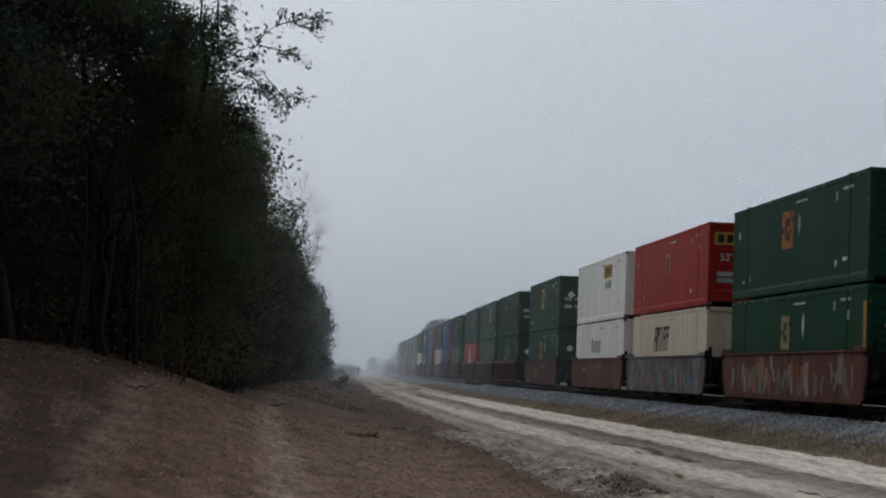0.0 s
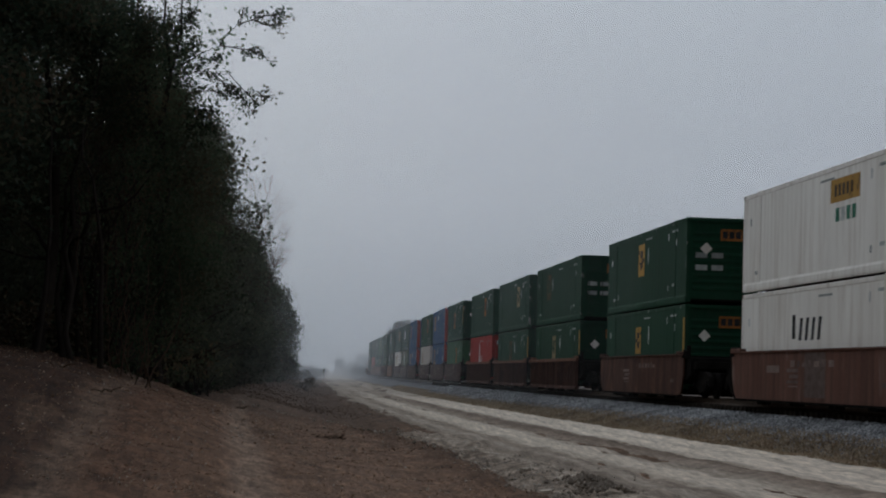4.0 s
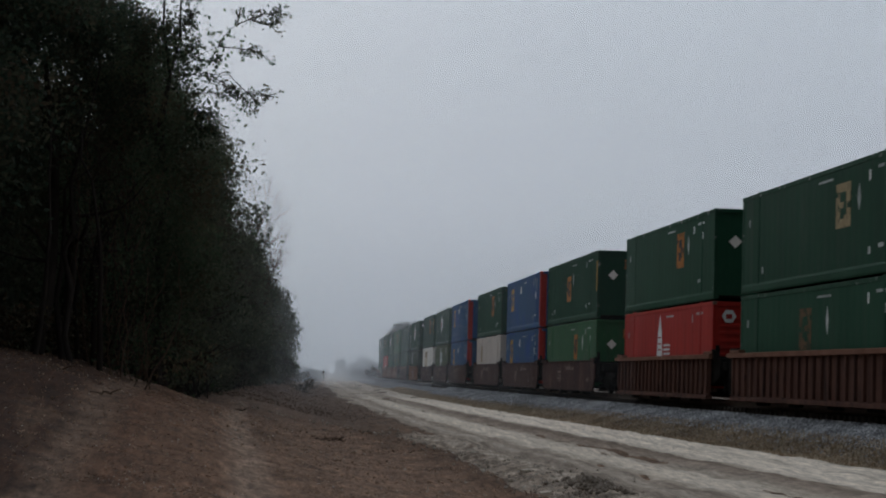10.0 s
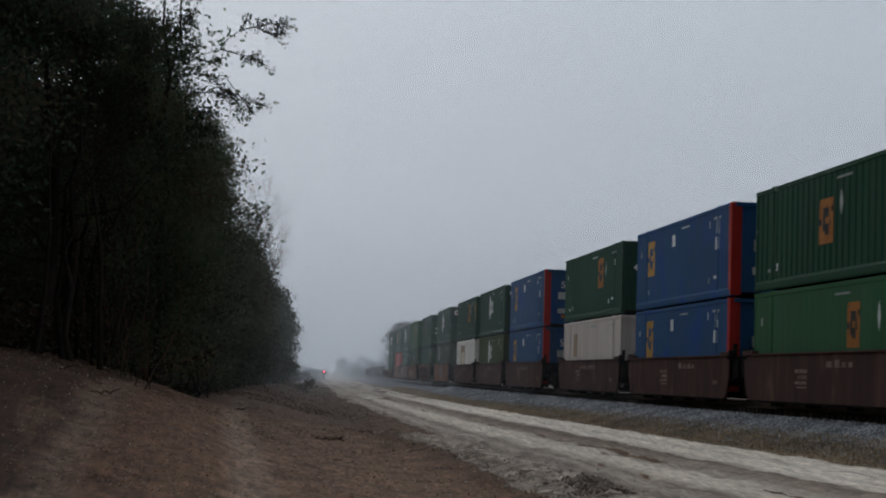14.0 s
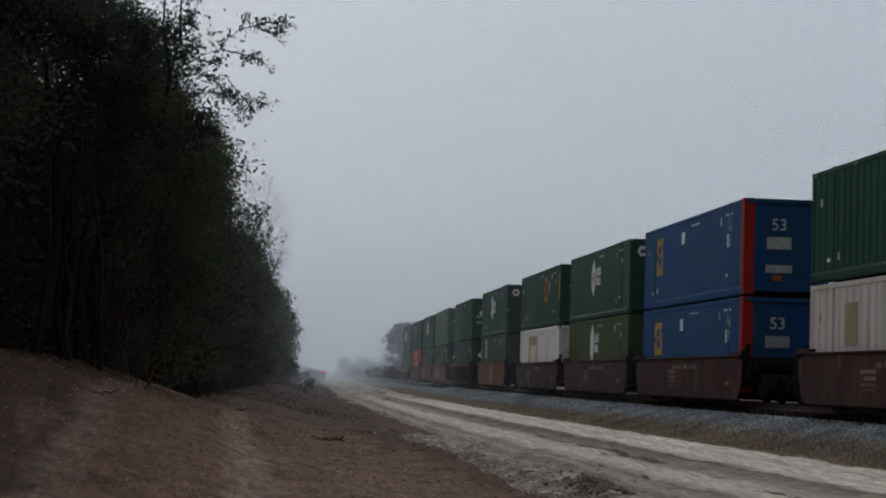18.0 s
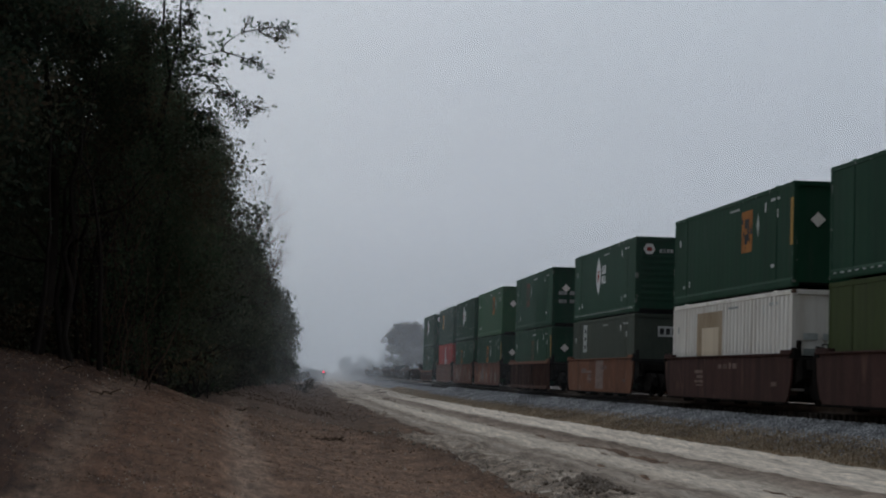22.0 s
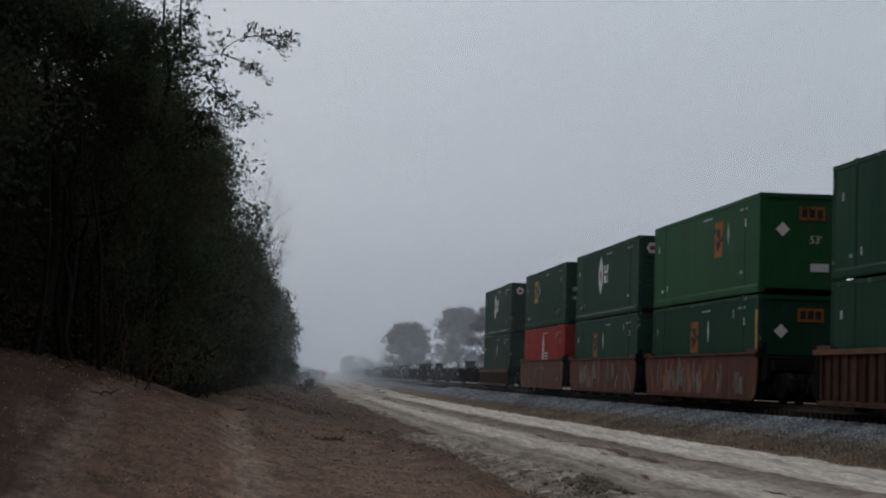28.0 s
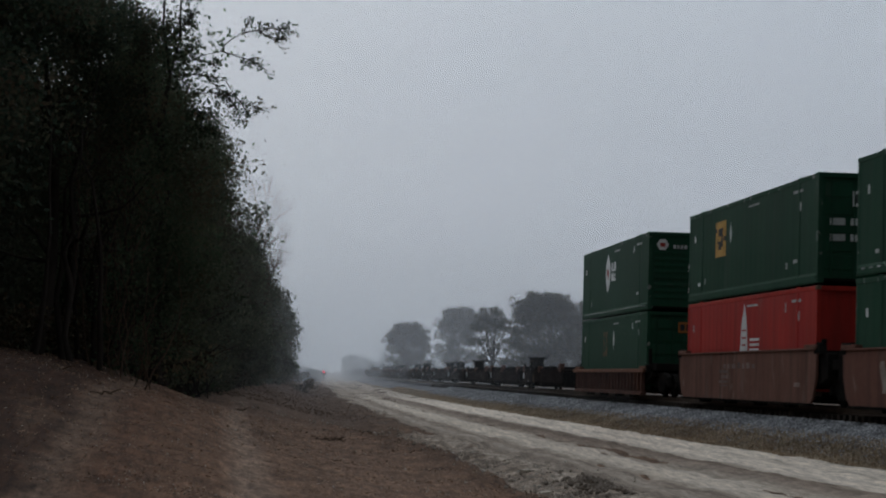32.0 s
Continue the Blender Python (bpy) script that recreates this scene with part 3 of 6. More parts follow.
def boxes(name, items, material, bevel=0.0):
    """One mesh of several boxes (x0, x1, y0, y1, z0, z1), edges eased by bevel."""
    vs, fs = [], []
    for it in items:
        v, f = box_data(*it)
        k = len(vs)
        vs += v
        fs += [tuple(i + k for i in q) for q in f]
    me = mesh_of(name, vs, fs, material)
    if bevel:
        bm = bmesh.new()
        bm.from_mesh(me)
        bmesh.ops.bevel(bm, geom=bm.edges[:], offset=bevel, segments=1, affect="EDGES", profile=0.5)
        bm.to_mesh(me)
        bm.free()
    return me


def prism(name, outline, lo, hi, material, axis="x"):
    """A flat outline (closed list of 2D points) given thickness along an axis."""
    n = len(outline)
    if axis == "x":
        vs = [(lo, a, b) for a, b in outline] + [(hi, a, b) for a, b in outline]
    elif axis == "y":
        vs = [(a, lo, b) for a, b in outline] + [(a, hi, b) for a, b in outline]
    else:
        vs = [(a, b, lo) for a, b in outline] + [(a, b, hi) for a, b in outline]
    fs = [tuple(range(n))[::-1], tuple(range(n, 2 * n))] + [(i, (i + 1) % n, n + (i + 1) % n, n + i) for i in range(n)]
    return mesh_of(name, vs, fs, material)


def tube_data(points, radii, sides=6):
    """Vertices and faces of a tapered tube along points."""
    vs, fs = [], []
    for i, p in enumerate(points):
        p = Vector(p)
        d = (Vector(points[min(i + 1, len(points) - 1)]) - Vector(points[max(i - 1, 0)])).normalized()
        a = d.orthogonal().normalized()
        b = d.cross(a)
        for k in range(sides):
            w = 2 * math.pi * k / sides
            vs.append(tuple(p + (a * math.cos(w) + b * math.sin(w)) * radii[i]))
    for i in range(len(points) - 1):
        for k in range(sides):
            fs.append((i * sides + k, i * sides + (k + 1) % sides, (i + 1) * sides + (k + 1) % sides, (i + 1) * sides + k))
    fs.append(tuple(range((len(points) - 1) * sides, len(points) * sides)))
    return vs, fs


def tubes(name, lines, material, sides=6):
    vs, fs = [], []
    for pts, rad in lines:
        v, f = tube_data(pts, rad, sides)
        k = len(vs)
        vs += v
        fs += [tuple(i + k for i in q) for q in f]
    return mesh_of(name, vs, fs, material, True)


def disc_wheel(name, r, x0, x1, material, sides=20):
    ring = [(r * math.cos(2 * math.pi * k / sides), r * math.sin(2 * math.pi * k / sides)) for k in range(sides)]
    return prism(name, ring, x0, x1, material)


# ---- the line of the track: one long easing curve ----
H_NEAR, H_FAR, EASE_RATE, FACE_X = -0.1303, -0.0603, 0.01198, 16.049
_s = np.arange(-400.0, 3001.0, 0.5)
_h = H_FAR + (H_NEAR - H_FAR) * np.exp(-np.maximum(_s, -80.0) * EASE_RATE)
_x = np.concatenate([[0], np.cumsum((np.sin(_h)[1:] + np.sin(_h)[:-1]) * 0.25)])
_y = np.concatenate([[0], np.cumsum((np.cos(_h)[1:] + np.cos(_h)[:-1]) * 0.25)])
_x += FACE_X - _x[800]
_y -= _y[800]
CANT = 1.8
SIDE = 1.30


def line_at(s):
    """The near side of the train's line at the distance s along it: x, y and heading."""
    return float(np.interp(s, _s, _x)), float(np.interp(s, _s, _y)), float(np.interp(s, _s, _h))


def side_x(y):
    return np.interp(y, _y, _x)


def on_track(s, across=0.0, z=0.0, lean=CANT):
    """A pose on the track's middle at s: y points away along the track, x to its right, leaning with the curve."""
    x, y, h = line_at(s)
    o = SIDE - 0.19 + across
    return pose(x + o * math.cos(h), y - o * math.sin(h), 0, 0, lean, -math.degrees(h)) @ pose(0, 0, z)


def sm(a, b, x):
    q = np.clip((x - a) / (b - a), 0, 1)
    return q * q * (3 - 2 * q)


# ---- ground ----
def lattice(x, y, sd):
    """Smooth random heights, -1 to 1, on a unit lattice."""
    i, j = np.floor(x), np.floor(y)
    fx, fy = x - i, y - j
    fx, fy = fx * fx * (3 - 2 * fx), fy * fy * (3 - 2 * fy)

    def h(a, b):
        v = np.sin(a * 127.1 + b * 311.7 + sd * 74.7) * 43758.5453
        return (v - np.floor(v)) * 2 - 1
    return (h(i, j) * (1 - fx) + h(i + 1, j) * fx) * (1 - fy) + (h(i, j + 1) * (1 - fx) + h(i + 1, j + 1) * fx) * fy


def rough(u, y):
    """Clods, washed gullies and tracks: relief that differs from zone to zone."""
    amp = np.interp(u, (1.5, 2.9, 8.0, 9.0, 9.6, 10.7, 11.3, 14.8, 15.1, 15.5, 15.8, 17.2, 17.5, 18.2, 21, 40), (0.0, 0.012, 0.03, 0.09, 0.13, 0.12, 0.035, 0.035, 0.010, 0.010, 0.035, 0.03, 0.012, 0.04, 0.06, 0.06))
    amp = np.where(np.abs(u) > 60, 0, amp) * np.where(y > 330, 0, 1)
    streak = 0.012 * sm(3.0, 3.4, u) * (1 - sm(9.0, 9.8, u)) * lattice(u / 0.15, y / 2.6, 9) * (y < 120)
    gully = 0.055 * sm(7.6, 8.8, u) * (1 - sm(10.6, 11.2, u)) * lattice((u + 0.42 * y) / 0.42, (y - 0.4 * u) / 3.0, 15) * (y < 90)
    return streak + gully + amp * (0.55 * lattice(u / 0.75, y / 1.9, 1) + 0.35 * lattice(u / 0.33, y / 0.8, 2) + 0.25 * lattice(u / 0.16, y / 0.4, 3))


def lip(y):
    """How far out from the train the terrace breaks off above the road."""
    return np.interp(y, (20, 27, 37, 45, 50, 55, 61, 67, 73, 79, 90, 110), (11.75, 11.53, 11.24, 11.0, 11.15, 11.6, 12.1, 12.5, 13.8, 15.2, 16.5, 17.5)) + 0.10 * lattice(y / 3.0, y * 0, 7) + 0.08 * lattice(y / 1.1, y * 0, 8)


def ground_z(u, y):
    """Height of the ground at u metres out from the train's near side (to the left of the track) and y metres on."""
    u, y = np.asarray(u, float), np.asarray(y, float)
    z = -0.84 - 0.11 * sm(1.6, 2.7, u)
    edge = lip(y)
    z = z + 0.31 * sm(edge - 0.28, edge, u) * (1 - sm(72, 90, y)) + 0.05 * np.exp(-((u - edge - 0.15) / 0.25) ** 2)
    # a shallow ditch at the foot of the broken edge
    z = z - 0.16 * np.exp(-((u - np.minimum(edge, 11.6) + 0.75) / 0.5) ** 2) * sm(18, 26, y) * (1 - sm(110, 150, y))
    rise = np.interp(y, (-20, 14, 34, 50, 62), (0, 0, 2.1, 2.2, 1.75))
    near = rise * sm(np.maximum(12.3, edge), np.maximum(20.8, edge + 3), u) + 0.05 * np.maximum(u - 21, 0) * sm(30, 45, y)
    # past the terrace a hollow, then a long slope up to the foot of the wood
    far = 0.95 * sm(11.2, 16.2, u) * (1 - sm(300, 420, y))
    z = z + near * (1 - sm(62, 84, y)) + far * sm(66, 88, y)
    z = np.where(u > 60, np.minimum(z, 1.5), z)
    # ruts and small heaps on the road
    road = sm(2.8, 3.4, u) * (1 - sm(9.5, 10.5, u))
    for c, w, d in ((4.4, 0.5, 0.05), (6.3, 0.45, 0.06), (7.9, 0.5, 0.05)):
        z = z - road * d * np.exp(-((u - c - 0.25 * np.sin(y * 0.07)) / w) ** 2)
    z = z + road * 0.07 * np.exp(-((u - 5.5 - 0.3 * np.sin(y * 0.05)) / 0.35) ** 2)
    for c in (15.3, 17.5):
        z = z - 0.05 * np.exp(-((u - c) / 0.3) ** 2) * (1 - sm(45, 60, y))
    # far side of the track: falls away to level ground
    z = np.where(u < -2.6, -0.84 - 0.2 * sm(2.6, 5.5, -u), z)
    return z + rough(u, y)


def wobble(x, y, s, a):
    return a * (np.sin(x * 1.7 * s + 1.3 * np.sin(y * 0.9 * s)) * np.sin(y * 1.3 * s + 0.7) + 0.5 * np.sin(x * 4.1 * s + y * 2.3 * s) * np.sin(y * 3.7 * s - x * 1.1 * s))


def place_z(x, y):
    """Ground height at a point of the plan."""
    u = float(side_x(y)) - x
    return float(ground_z(u, y)) + float(wobble(np.array(x), np.array(y), 0.8, 0.03))


def sheet(name, us, ys, lift, material, ragged=0.0, to_lip=False):
    """A sheet of ground over a grid of u and y, lifted a little."""
    U, Y = np.meshgrid(us, ys)
    V = U - (np.minimum(lip(Y), 12.2) - 10.85) * np.clip(1 - np.abs(U - 10.85) / 3, 0, 1)
    if to_lip:
        V = U
        U = us[0] + (U - us[0]) * (lip(Y) - 0.34 - us[0]) / (us[-1] - us[0])
    if ragged:
        w = ragged * (lattice(Y / 2.3, Y * 0, 11) + 0.9 * lattice(Y / 0.8, Y * 0, 12) + 0.7 * lattice(Y / 0.4, Y * 0, 13)) + ragged * sm(60, 130, Y) * (4 * np.sin(Y * 0.21) + 4 * np.sin(Y * 0.083 + 2))
        U = U.copy()
        U[:, 0] += w[:, 0] * (1 - 0.8 * sm(60, 130, Y[:, 0]))
        U[:, -1] += np.roll(w[:, -1], 7)
    X = side_x(Y) - U
    Z = ground_z(U, Y) + wobble(X, Y, 0.8, 0.03) * (np.abs(U) < 60) + lift
    if ragged:
        Z[:, 0] -= lift + 0.02
        Z[:, -1] -= lift + 0.02
    nu, ny = len(us), len(ys)
    vs = np.stack([X, Y, Z], -1).reshape(-1, 3)
    i = (np.arange(ny - 1)[:, None] * nu + np.arange(nu - 1)[None, :]).ravel()
    fs = np.stack([i, i + nu, i + nu + 1, i + 1], -1)
    uv = np.stack([V, Y], -1).reshape(-1, 2)
    return mesh_of(name, vs.tolist(), fs.tolist(), material, True, uv)


Y_GRID = np.concatenate([np.arange(-300, -10, 20), np.arange(-10, 18, 2), np.arange(18, 75, 0.22), np.arange(75, 140, 0.7), np.arange(140, 330, 4.0), np.geomspace(330, 4500, 40)])
U_GRID = np.concatenate([-np.geomspace(1500, 9, 24), np.arange(-8.5, 8, 0.4), np.arange(8, 24, 0.11), np.geomspace(24.5, 1500, 30)])
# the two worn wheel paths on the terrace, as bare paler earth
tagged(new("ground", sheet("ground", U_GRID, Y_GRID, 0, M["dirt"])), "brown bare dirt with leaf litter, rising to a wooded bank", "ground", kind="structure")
Y_NEAR = np.concatenate([np.arange(16, 90, 0.25), np.arange(90, 180, 0.8), np.geomspace(180, 1500, 60)])
tagged(new("road", sheet("road", np.arange(2.75, 9.2, 0.07), Y_NEAR, 0.018, M["sand"], 0.07)), "pale sandy dirt service road with wheel ruts beside the track", "dirt road", kind="structure")
tagged(new("road_bank", sheet("road_bank", np.arange(8.9, 10.75, 0.08), np.arange(16, 64, 0.2), 0.024, M["bank"], 0.06, True)), "eroded crumbling earth edge with pale chips along the road", "earth bank", kind="structure")
tagged(new("verge", sheet("verge", np.arange(1.7, 2.95, 0.12), Y_NEAR, 0.03, M["verge"], 0.07)), "dry brown grass and gravel verge beside the ballast", "verge", kind="structure")


def track_strip(name, outline, material, label, category, s0=-150.0, s1=1500.0):
    """A bar of one cross-section laid along the track: outline of (across, height)."""
    ss = np.concatenate([np.arange(s0, 200, 3.0), np.geomspace(200, s1, 60)])
    vs, fs, n = [], [], len(outline)
    for s in ss:
        m = on_track(float(s))
        vs += [tuple(m @ Vector((a, 0, z))) for a, z in outline]
    for i in range(len(ss) - 1):
        for k in range(n):
            fs.append((i * n + k, i * n + (k + 1) % n, (i + 1) * n + (k + 1) % n, (i + 1) * n + k))
    return tagged(new(name, mesh_of(name, vs, fs, material)), label, category, kind="structure")


track_strip("ballast", [(-3.7, -1.1), (-3.25, -0.94), (-2.4, -0.69), (-1.7, -0.48), (-1.42, -0.44), (-1.22, -0.46), (1.4, -0.46), (1.65, -0.44), (3.6, -1.05)], M["gravel"], "grey crushed stone ballast bed under the track", "ballast")
for a in (-0.755, 0.755):
    track_strip("rail", [(a - 0.07, -0.17), (a + 0.07, -0.17), (a + 0.07, -0.15), (a + 0.012, -0.13), (a + 0.012, -0.04), (a + 0.036, -0.03),
                         (a + 0.036, 0.0), (a - 0.036, 0.0), (a - 0.036, -0.03), (a - 0.012, -0.04), (a - 0.012, -0.13), (a - 0.07, -0.15)],
                M["rail"], "rusty steel rail with worn head", "rail")

# ---- trees ----
def leaf_cloud(rng, centers, per, spread, size):
    """Leaves as small folded diamonds, in clumps round the centres: array (n, 4, 3)."""
    n = len(centers) * per
    c = np.repeat(centers, per, 0) + rng.normal(0, 1, (n, 3)) * np.array([spread, spread, spread * 0.75])
    a = rng.normal(0, 1, (n, 3))
    a[:, 2] -= 0.35
    a /= np.linalg.norm(a, axis=1)[:, None]
    b = np.cross(a, rng.normal(0, 1, (n, 3)))
    b /= np.linalg.norm(b, axis=1)[:, None]
    k = (size * rng.uniform(0.6, 1.3, n))[:, None]
    mid = c + a * k * 0.45
    return np.stack([c, mid + b * k * 0.26, c + a * k, mid - b * k * 0.26], 1)


def crown_points(rng, n, centre, rad, hollow=0.55):
    """Clump centres gathered in boughs through the outer part of an uneven crown, with gaps between the boughs."""
    k = max(7, n // 13)
    d = rng.normal(0, 1, (k, 3))
    d /= np.linalg.norm(d, axis=1)[:, None]
    r = hollow + (0.86 - hollow) * rng.uniform(0, 1, k) ** 0.6
    boughs = d * r[:, None] * rng.uniform(0.86, 1.14, (k, 1))
    size = rng.uniform(0.55, 1.25, k) * 0.27
    pick = rng.integers(0, k, n)
    e = rng.normal(0, 1, (n, 3)) + d[pick] * 0.5
    e[:, 2] += 0.35
    e /= np.linalg.norm(e, axis=1)[:, None]
    q = boughs[pick] + e * (size[pick] * rng.uniform(0.55, 1.0, n))[:, None] * np.array([1.15, 1.15, 0.75])
    return np.array(centre) + q * np.array(rad)


def limb(rng, start, end, r0, bend=0.12, steps=6):
    p0, p1 = np.array(start, float), np.array(end, float)
    size = np.linalg.norm(p1 - p0)
    off = rng.normal(0, bend * size, 3)
    pts, rad = [], []
    for i in range(steps):
        q = i / (steps - 1)
        pts.append(tuple(p0 + (p1 - p0) * q + off * math.sin(q * math.pi) + rng.normal(0, 0.012 * size, 3)))
        rad.append(max(0.008, r0 * (1 - 0.8 * q)))
    return pts, rad


def tree(seed, x, y, height, spread, leaf, clumps, per, leaf_mat="leaf", low=0.15, label="", trunk_r=0.16, clump=0.3, hollow=0.5, name="tree", base=None, limbs=7):
    """A broadleaf tree: bent tapered trunk, limbs and a crown of leaf clumps."""
    rng = np.random.default_rng(seed)
    z = (place_z(x, y) if base is None else base) - 0.08
    t = tagged(new(name), label or "dense dark evergreen tree on the wooded bank", "tree", "trees along the bank")
    t.matrix_basis = pose(x, y, z)
    top = (rng.normal(0, 0.3), rng.normal(0, 0.3), height * 0.82)
    trunk = limb(rng, (0, 0, 0), top, trunk_r, 0.04, 8)
    part("trunk", tubes("trunk", [trunk], M["bark"], 8), t)
    lines = []
    for i in range(limbs):
        q = rng.uniform(max(low, 0.18), 0.8)
        w = rng.uniform(0, 2 * math.pi)
        p = np.array(trunk[0][int(q * 7)])
        r = spread * rng.uniform(0.55, 0.95)
        lines.append(limb(rng, p, p + np.array([math.cos(w) * r, math.sin(w) * r, rng.uniform(0.15, 0.6) * r]), trunk_r * 0.4 * (1 - q * 0.5)))
    for pts, rad in lines:
        part("limb", tubes("limb", [(pts, rad)], M["bark"], 5), t)
    cz = height * (1 + low) / 2
    pts = crown_points(rng, clumps, (0, 0, cz), (spread, spread, height * (1 - low) / 2), hollow)
    part("crown", quads("crown", leaf_cloud(rng, pts, per, clump, leaf), M[leaf_mat]), t)
    return t


def bank_xy(u, y):
    return float(side_x(y)) - u, y


rg = random.Random(4)
seed = 10
# front of the wood: nearest trees with single leaves, further ones coarser and haze-tinted
for y in np.arange(43, 78, 3.4):
    u = 19.6 - 2.0 * float(sm(46, 62, y)) + rg.uniform(-0.3, 0.6) + (1.2 if y < 46 else 0)
    x, yy = bank_xy(u, float(y))
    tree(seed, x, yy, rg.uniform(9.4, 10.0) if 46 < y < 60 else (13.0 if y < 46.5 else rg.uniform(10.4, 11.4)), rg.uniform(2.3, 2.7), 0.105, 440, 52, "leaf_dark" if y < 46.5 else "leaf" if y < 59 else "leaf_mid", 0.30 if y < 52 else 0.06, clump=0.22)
    seed += 1
for y in np.arange(79, 150, 5.0):
    x, yy = bank_xy(17.6 - 0.6 * float(sm(80, 150, y)) + rg.uniform(-0.4, 0.6), float(y))
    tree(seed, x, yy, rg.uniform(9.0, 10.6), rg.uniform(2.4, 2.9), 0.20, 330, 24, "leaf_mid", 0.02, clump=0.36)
    seed += 1
for y in np.arange(152, 262, 6.0):
    x, yy = bank_xy(17.0 - 1.2 * float(sm(160, 220, y)) + rg.uniform(-0.5, 0.5), float(y))
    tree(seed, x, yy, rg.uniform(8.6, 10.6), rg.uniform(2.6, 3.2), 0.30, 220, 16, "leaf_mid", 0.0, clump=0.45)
    seed += 1
# deeper rows that close the wood
for row, (u0, step, leaf, cl) in enumerate(((23.5, 5.0, 0.26, 260), (28.5, 7.0, 0.34, 240))):
    for y in np.arange(36 - row * 4, 190, step):
        x, yy = bank_xy(u0 + rg.uniform(-0.8, 0.8), float(y))
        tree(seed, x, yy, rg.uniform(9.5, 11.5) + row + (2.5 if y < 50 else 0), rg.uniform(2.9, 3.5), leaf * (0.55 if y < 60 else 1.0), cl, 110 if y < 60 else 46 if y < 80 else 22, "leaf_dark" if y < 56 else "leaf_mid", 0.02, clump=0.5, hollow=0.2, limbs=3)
        seed += 1


for u, y in ((25.5, 40), (26.5, 44.5), (25.8, 49), (27, 54), (22.5, 41.5)):
    x, yy = bank_xy(u, y)
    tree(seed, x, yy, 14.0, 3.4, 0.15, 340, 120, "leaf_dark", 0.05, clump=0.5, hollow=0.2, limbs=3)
    seed += 1


def shrub(seed, x, y, w, h, leaf, clumps, per, leaf_mat, label, category="shrub", stems=7):
    rng = np.random.default_rng(seed)
    t = tagged(new("shrub"), label, category, "undergrowth of the bank")
    t.matrix_basis = pose(x, y, place_z(x, y) - 0.05)
    lines = [limb(rng, (rng.normal(0, 0.15 * w), rng.normal(0, 0.15 * w), 0), (rng.normal(0, 0.5 * w), rng.normal(0, 0.5 * w), h * rng.uniform(0.6, 1.0)), 0.03, 0.1) for _ in range(stems)]
    for pts, rad in lines:
        part("stem", tubes("stem", [(pts, rad)], M["bark"], 5), t)
    if clumps:
        pts = crown_points(rng, clumps, (0, 0, h * 0.52), (w, w, h * 0.5), 0.25)
        part("foliage", quads("foliage", leaf_cloud(rng, pts, per, 0.22, leaf), M[leaf_mat]), t)
    return t


for y in np.arange(44, 120, 2.6):
    x, yy = bank_xy(18.6 - 1.6 * float(sm(48, 100, y)) + rg.uniform(-0.3, 0.9) + (1.6 if y < 47 else 0), float(y))
    shrub(seed, x, yy, rg.uniform(1.1, 1.6), rg.uniform(2.0, 3.6) * (0.5 if y < 53 else 1.0), 0.12, 45 if y < 53 else 120, 26, rg.choice(("leaf_dark", "leaf_dark", "leaf_brown")) if y < 62 else rg.choice(("leaf_mid", "leaf_mid", "leaf_brown")), "dark tangled undergrowth at the foot of the trees")
    seed += 1
for y in np.arange(122, 258, 5.0):
    x, yy = bank_xy(16.4 - 1.4 * float(sm(140, 220, y)) + rg.uniform(-0.4, 0.6), float(y))
    shrub(seed, x, yy, rg.uniform(1.8, 2.4), rg.uniform(2.2, 4.0), 0.26, 80, 16, "leaf_mid", "dark bushes at the foot of the trees")
    seed += 1
# twiggy bare saplings standing out of the crowns
for u, y, h in ((14.7, 117, 10.9), (14.2, 119.5, 9.6), (15.0, 109, 11.4)):
    x, yy = bank_xy(u, y)
    rng = np.random.default_rng(seed)
    t = tagged(new("sapling"), "thin bare twiggy sapling among the evergreens", "sapling", "bare saplings")
    t.matrix_basis = pose(x, yy, place_z(x, yy) - 0.05)
    stem = limb(rng, (-2.4, 0, 0), (0.3, 0, h * 0.75), 0.07, 0.02, 8)
    part("trunk", tubes("trunk", [stem], M["bark"], 6), t)
    lines, tips = [], []
    for k in range(46):
        p = np.array(stem[0][int(rng.integers(4, 8))])
        q = p + np.array([rng.normal(0.25, 0.65), rng.normal(0, 0.6), rng.uniform(0.7, 2.6)])
        main = limb(rng, p, q, 0.016, 0.06, 5)
        lines.append(main)
        for _ in range(2):
            lines.append(limb(rng, main[0][3], q + rng.normal(0, 0.3, 3), 0.009, 0.06, 3))
        tips.append(q)
    tagged(part("twig", tubes("twig", lines, M["vine"], 4), t, "fan of thin bare brown twigs"), kind="stuff")
    part("foliage", quads("foliage", leaf_cloud(rng, np.array(tips), 5, 0.15, 0.09), M["leaf_mid"]), t)
    seed += 1
# hanging vines and dead stems against the dark wood
for k in range(22):
    y = rg.uniform(43.0, 53)
    x, yy = bank_xy(17.9 + rg.uniform(-0.8, 0.9), y)
    rng = np.random.default_rng(seed)
    z = place_z(x, yy)
    foot, hgt = (rg.uniform(2.6, 4.2), rg.uniform(4.6, 6.4)) if k % 3 == 0 else (0.0, rg.uniform(2.4, 6.0))
    v = tagged(new("vine"), "pale dead vine stem hanging in the wood", "vine", "hanging vines")
    v.matrix_basis = pose(x, yy, z)
    for a, r in ((0.0, 0.020), (0.13, 0.014), (-0.2, 0.012))[:2 + k % 2]:
        part("stem", tubes("stem", [limb(rng, (a, 0, foot), (a + rng.normal(0, 0.45), rng.uniform(0, 0.3), hgt * rng.uniform(0.8, 1.0)), r, 0.08, 9)], M["vine"], 5), v)
    seed += 1
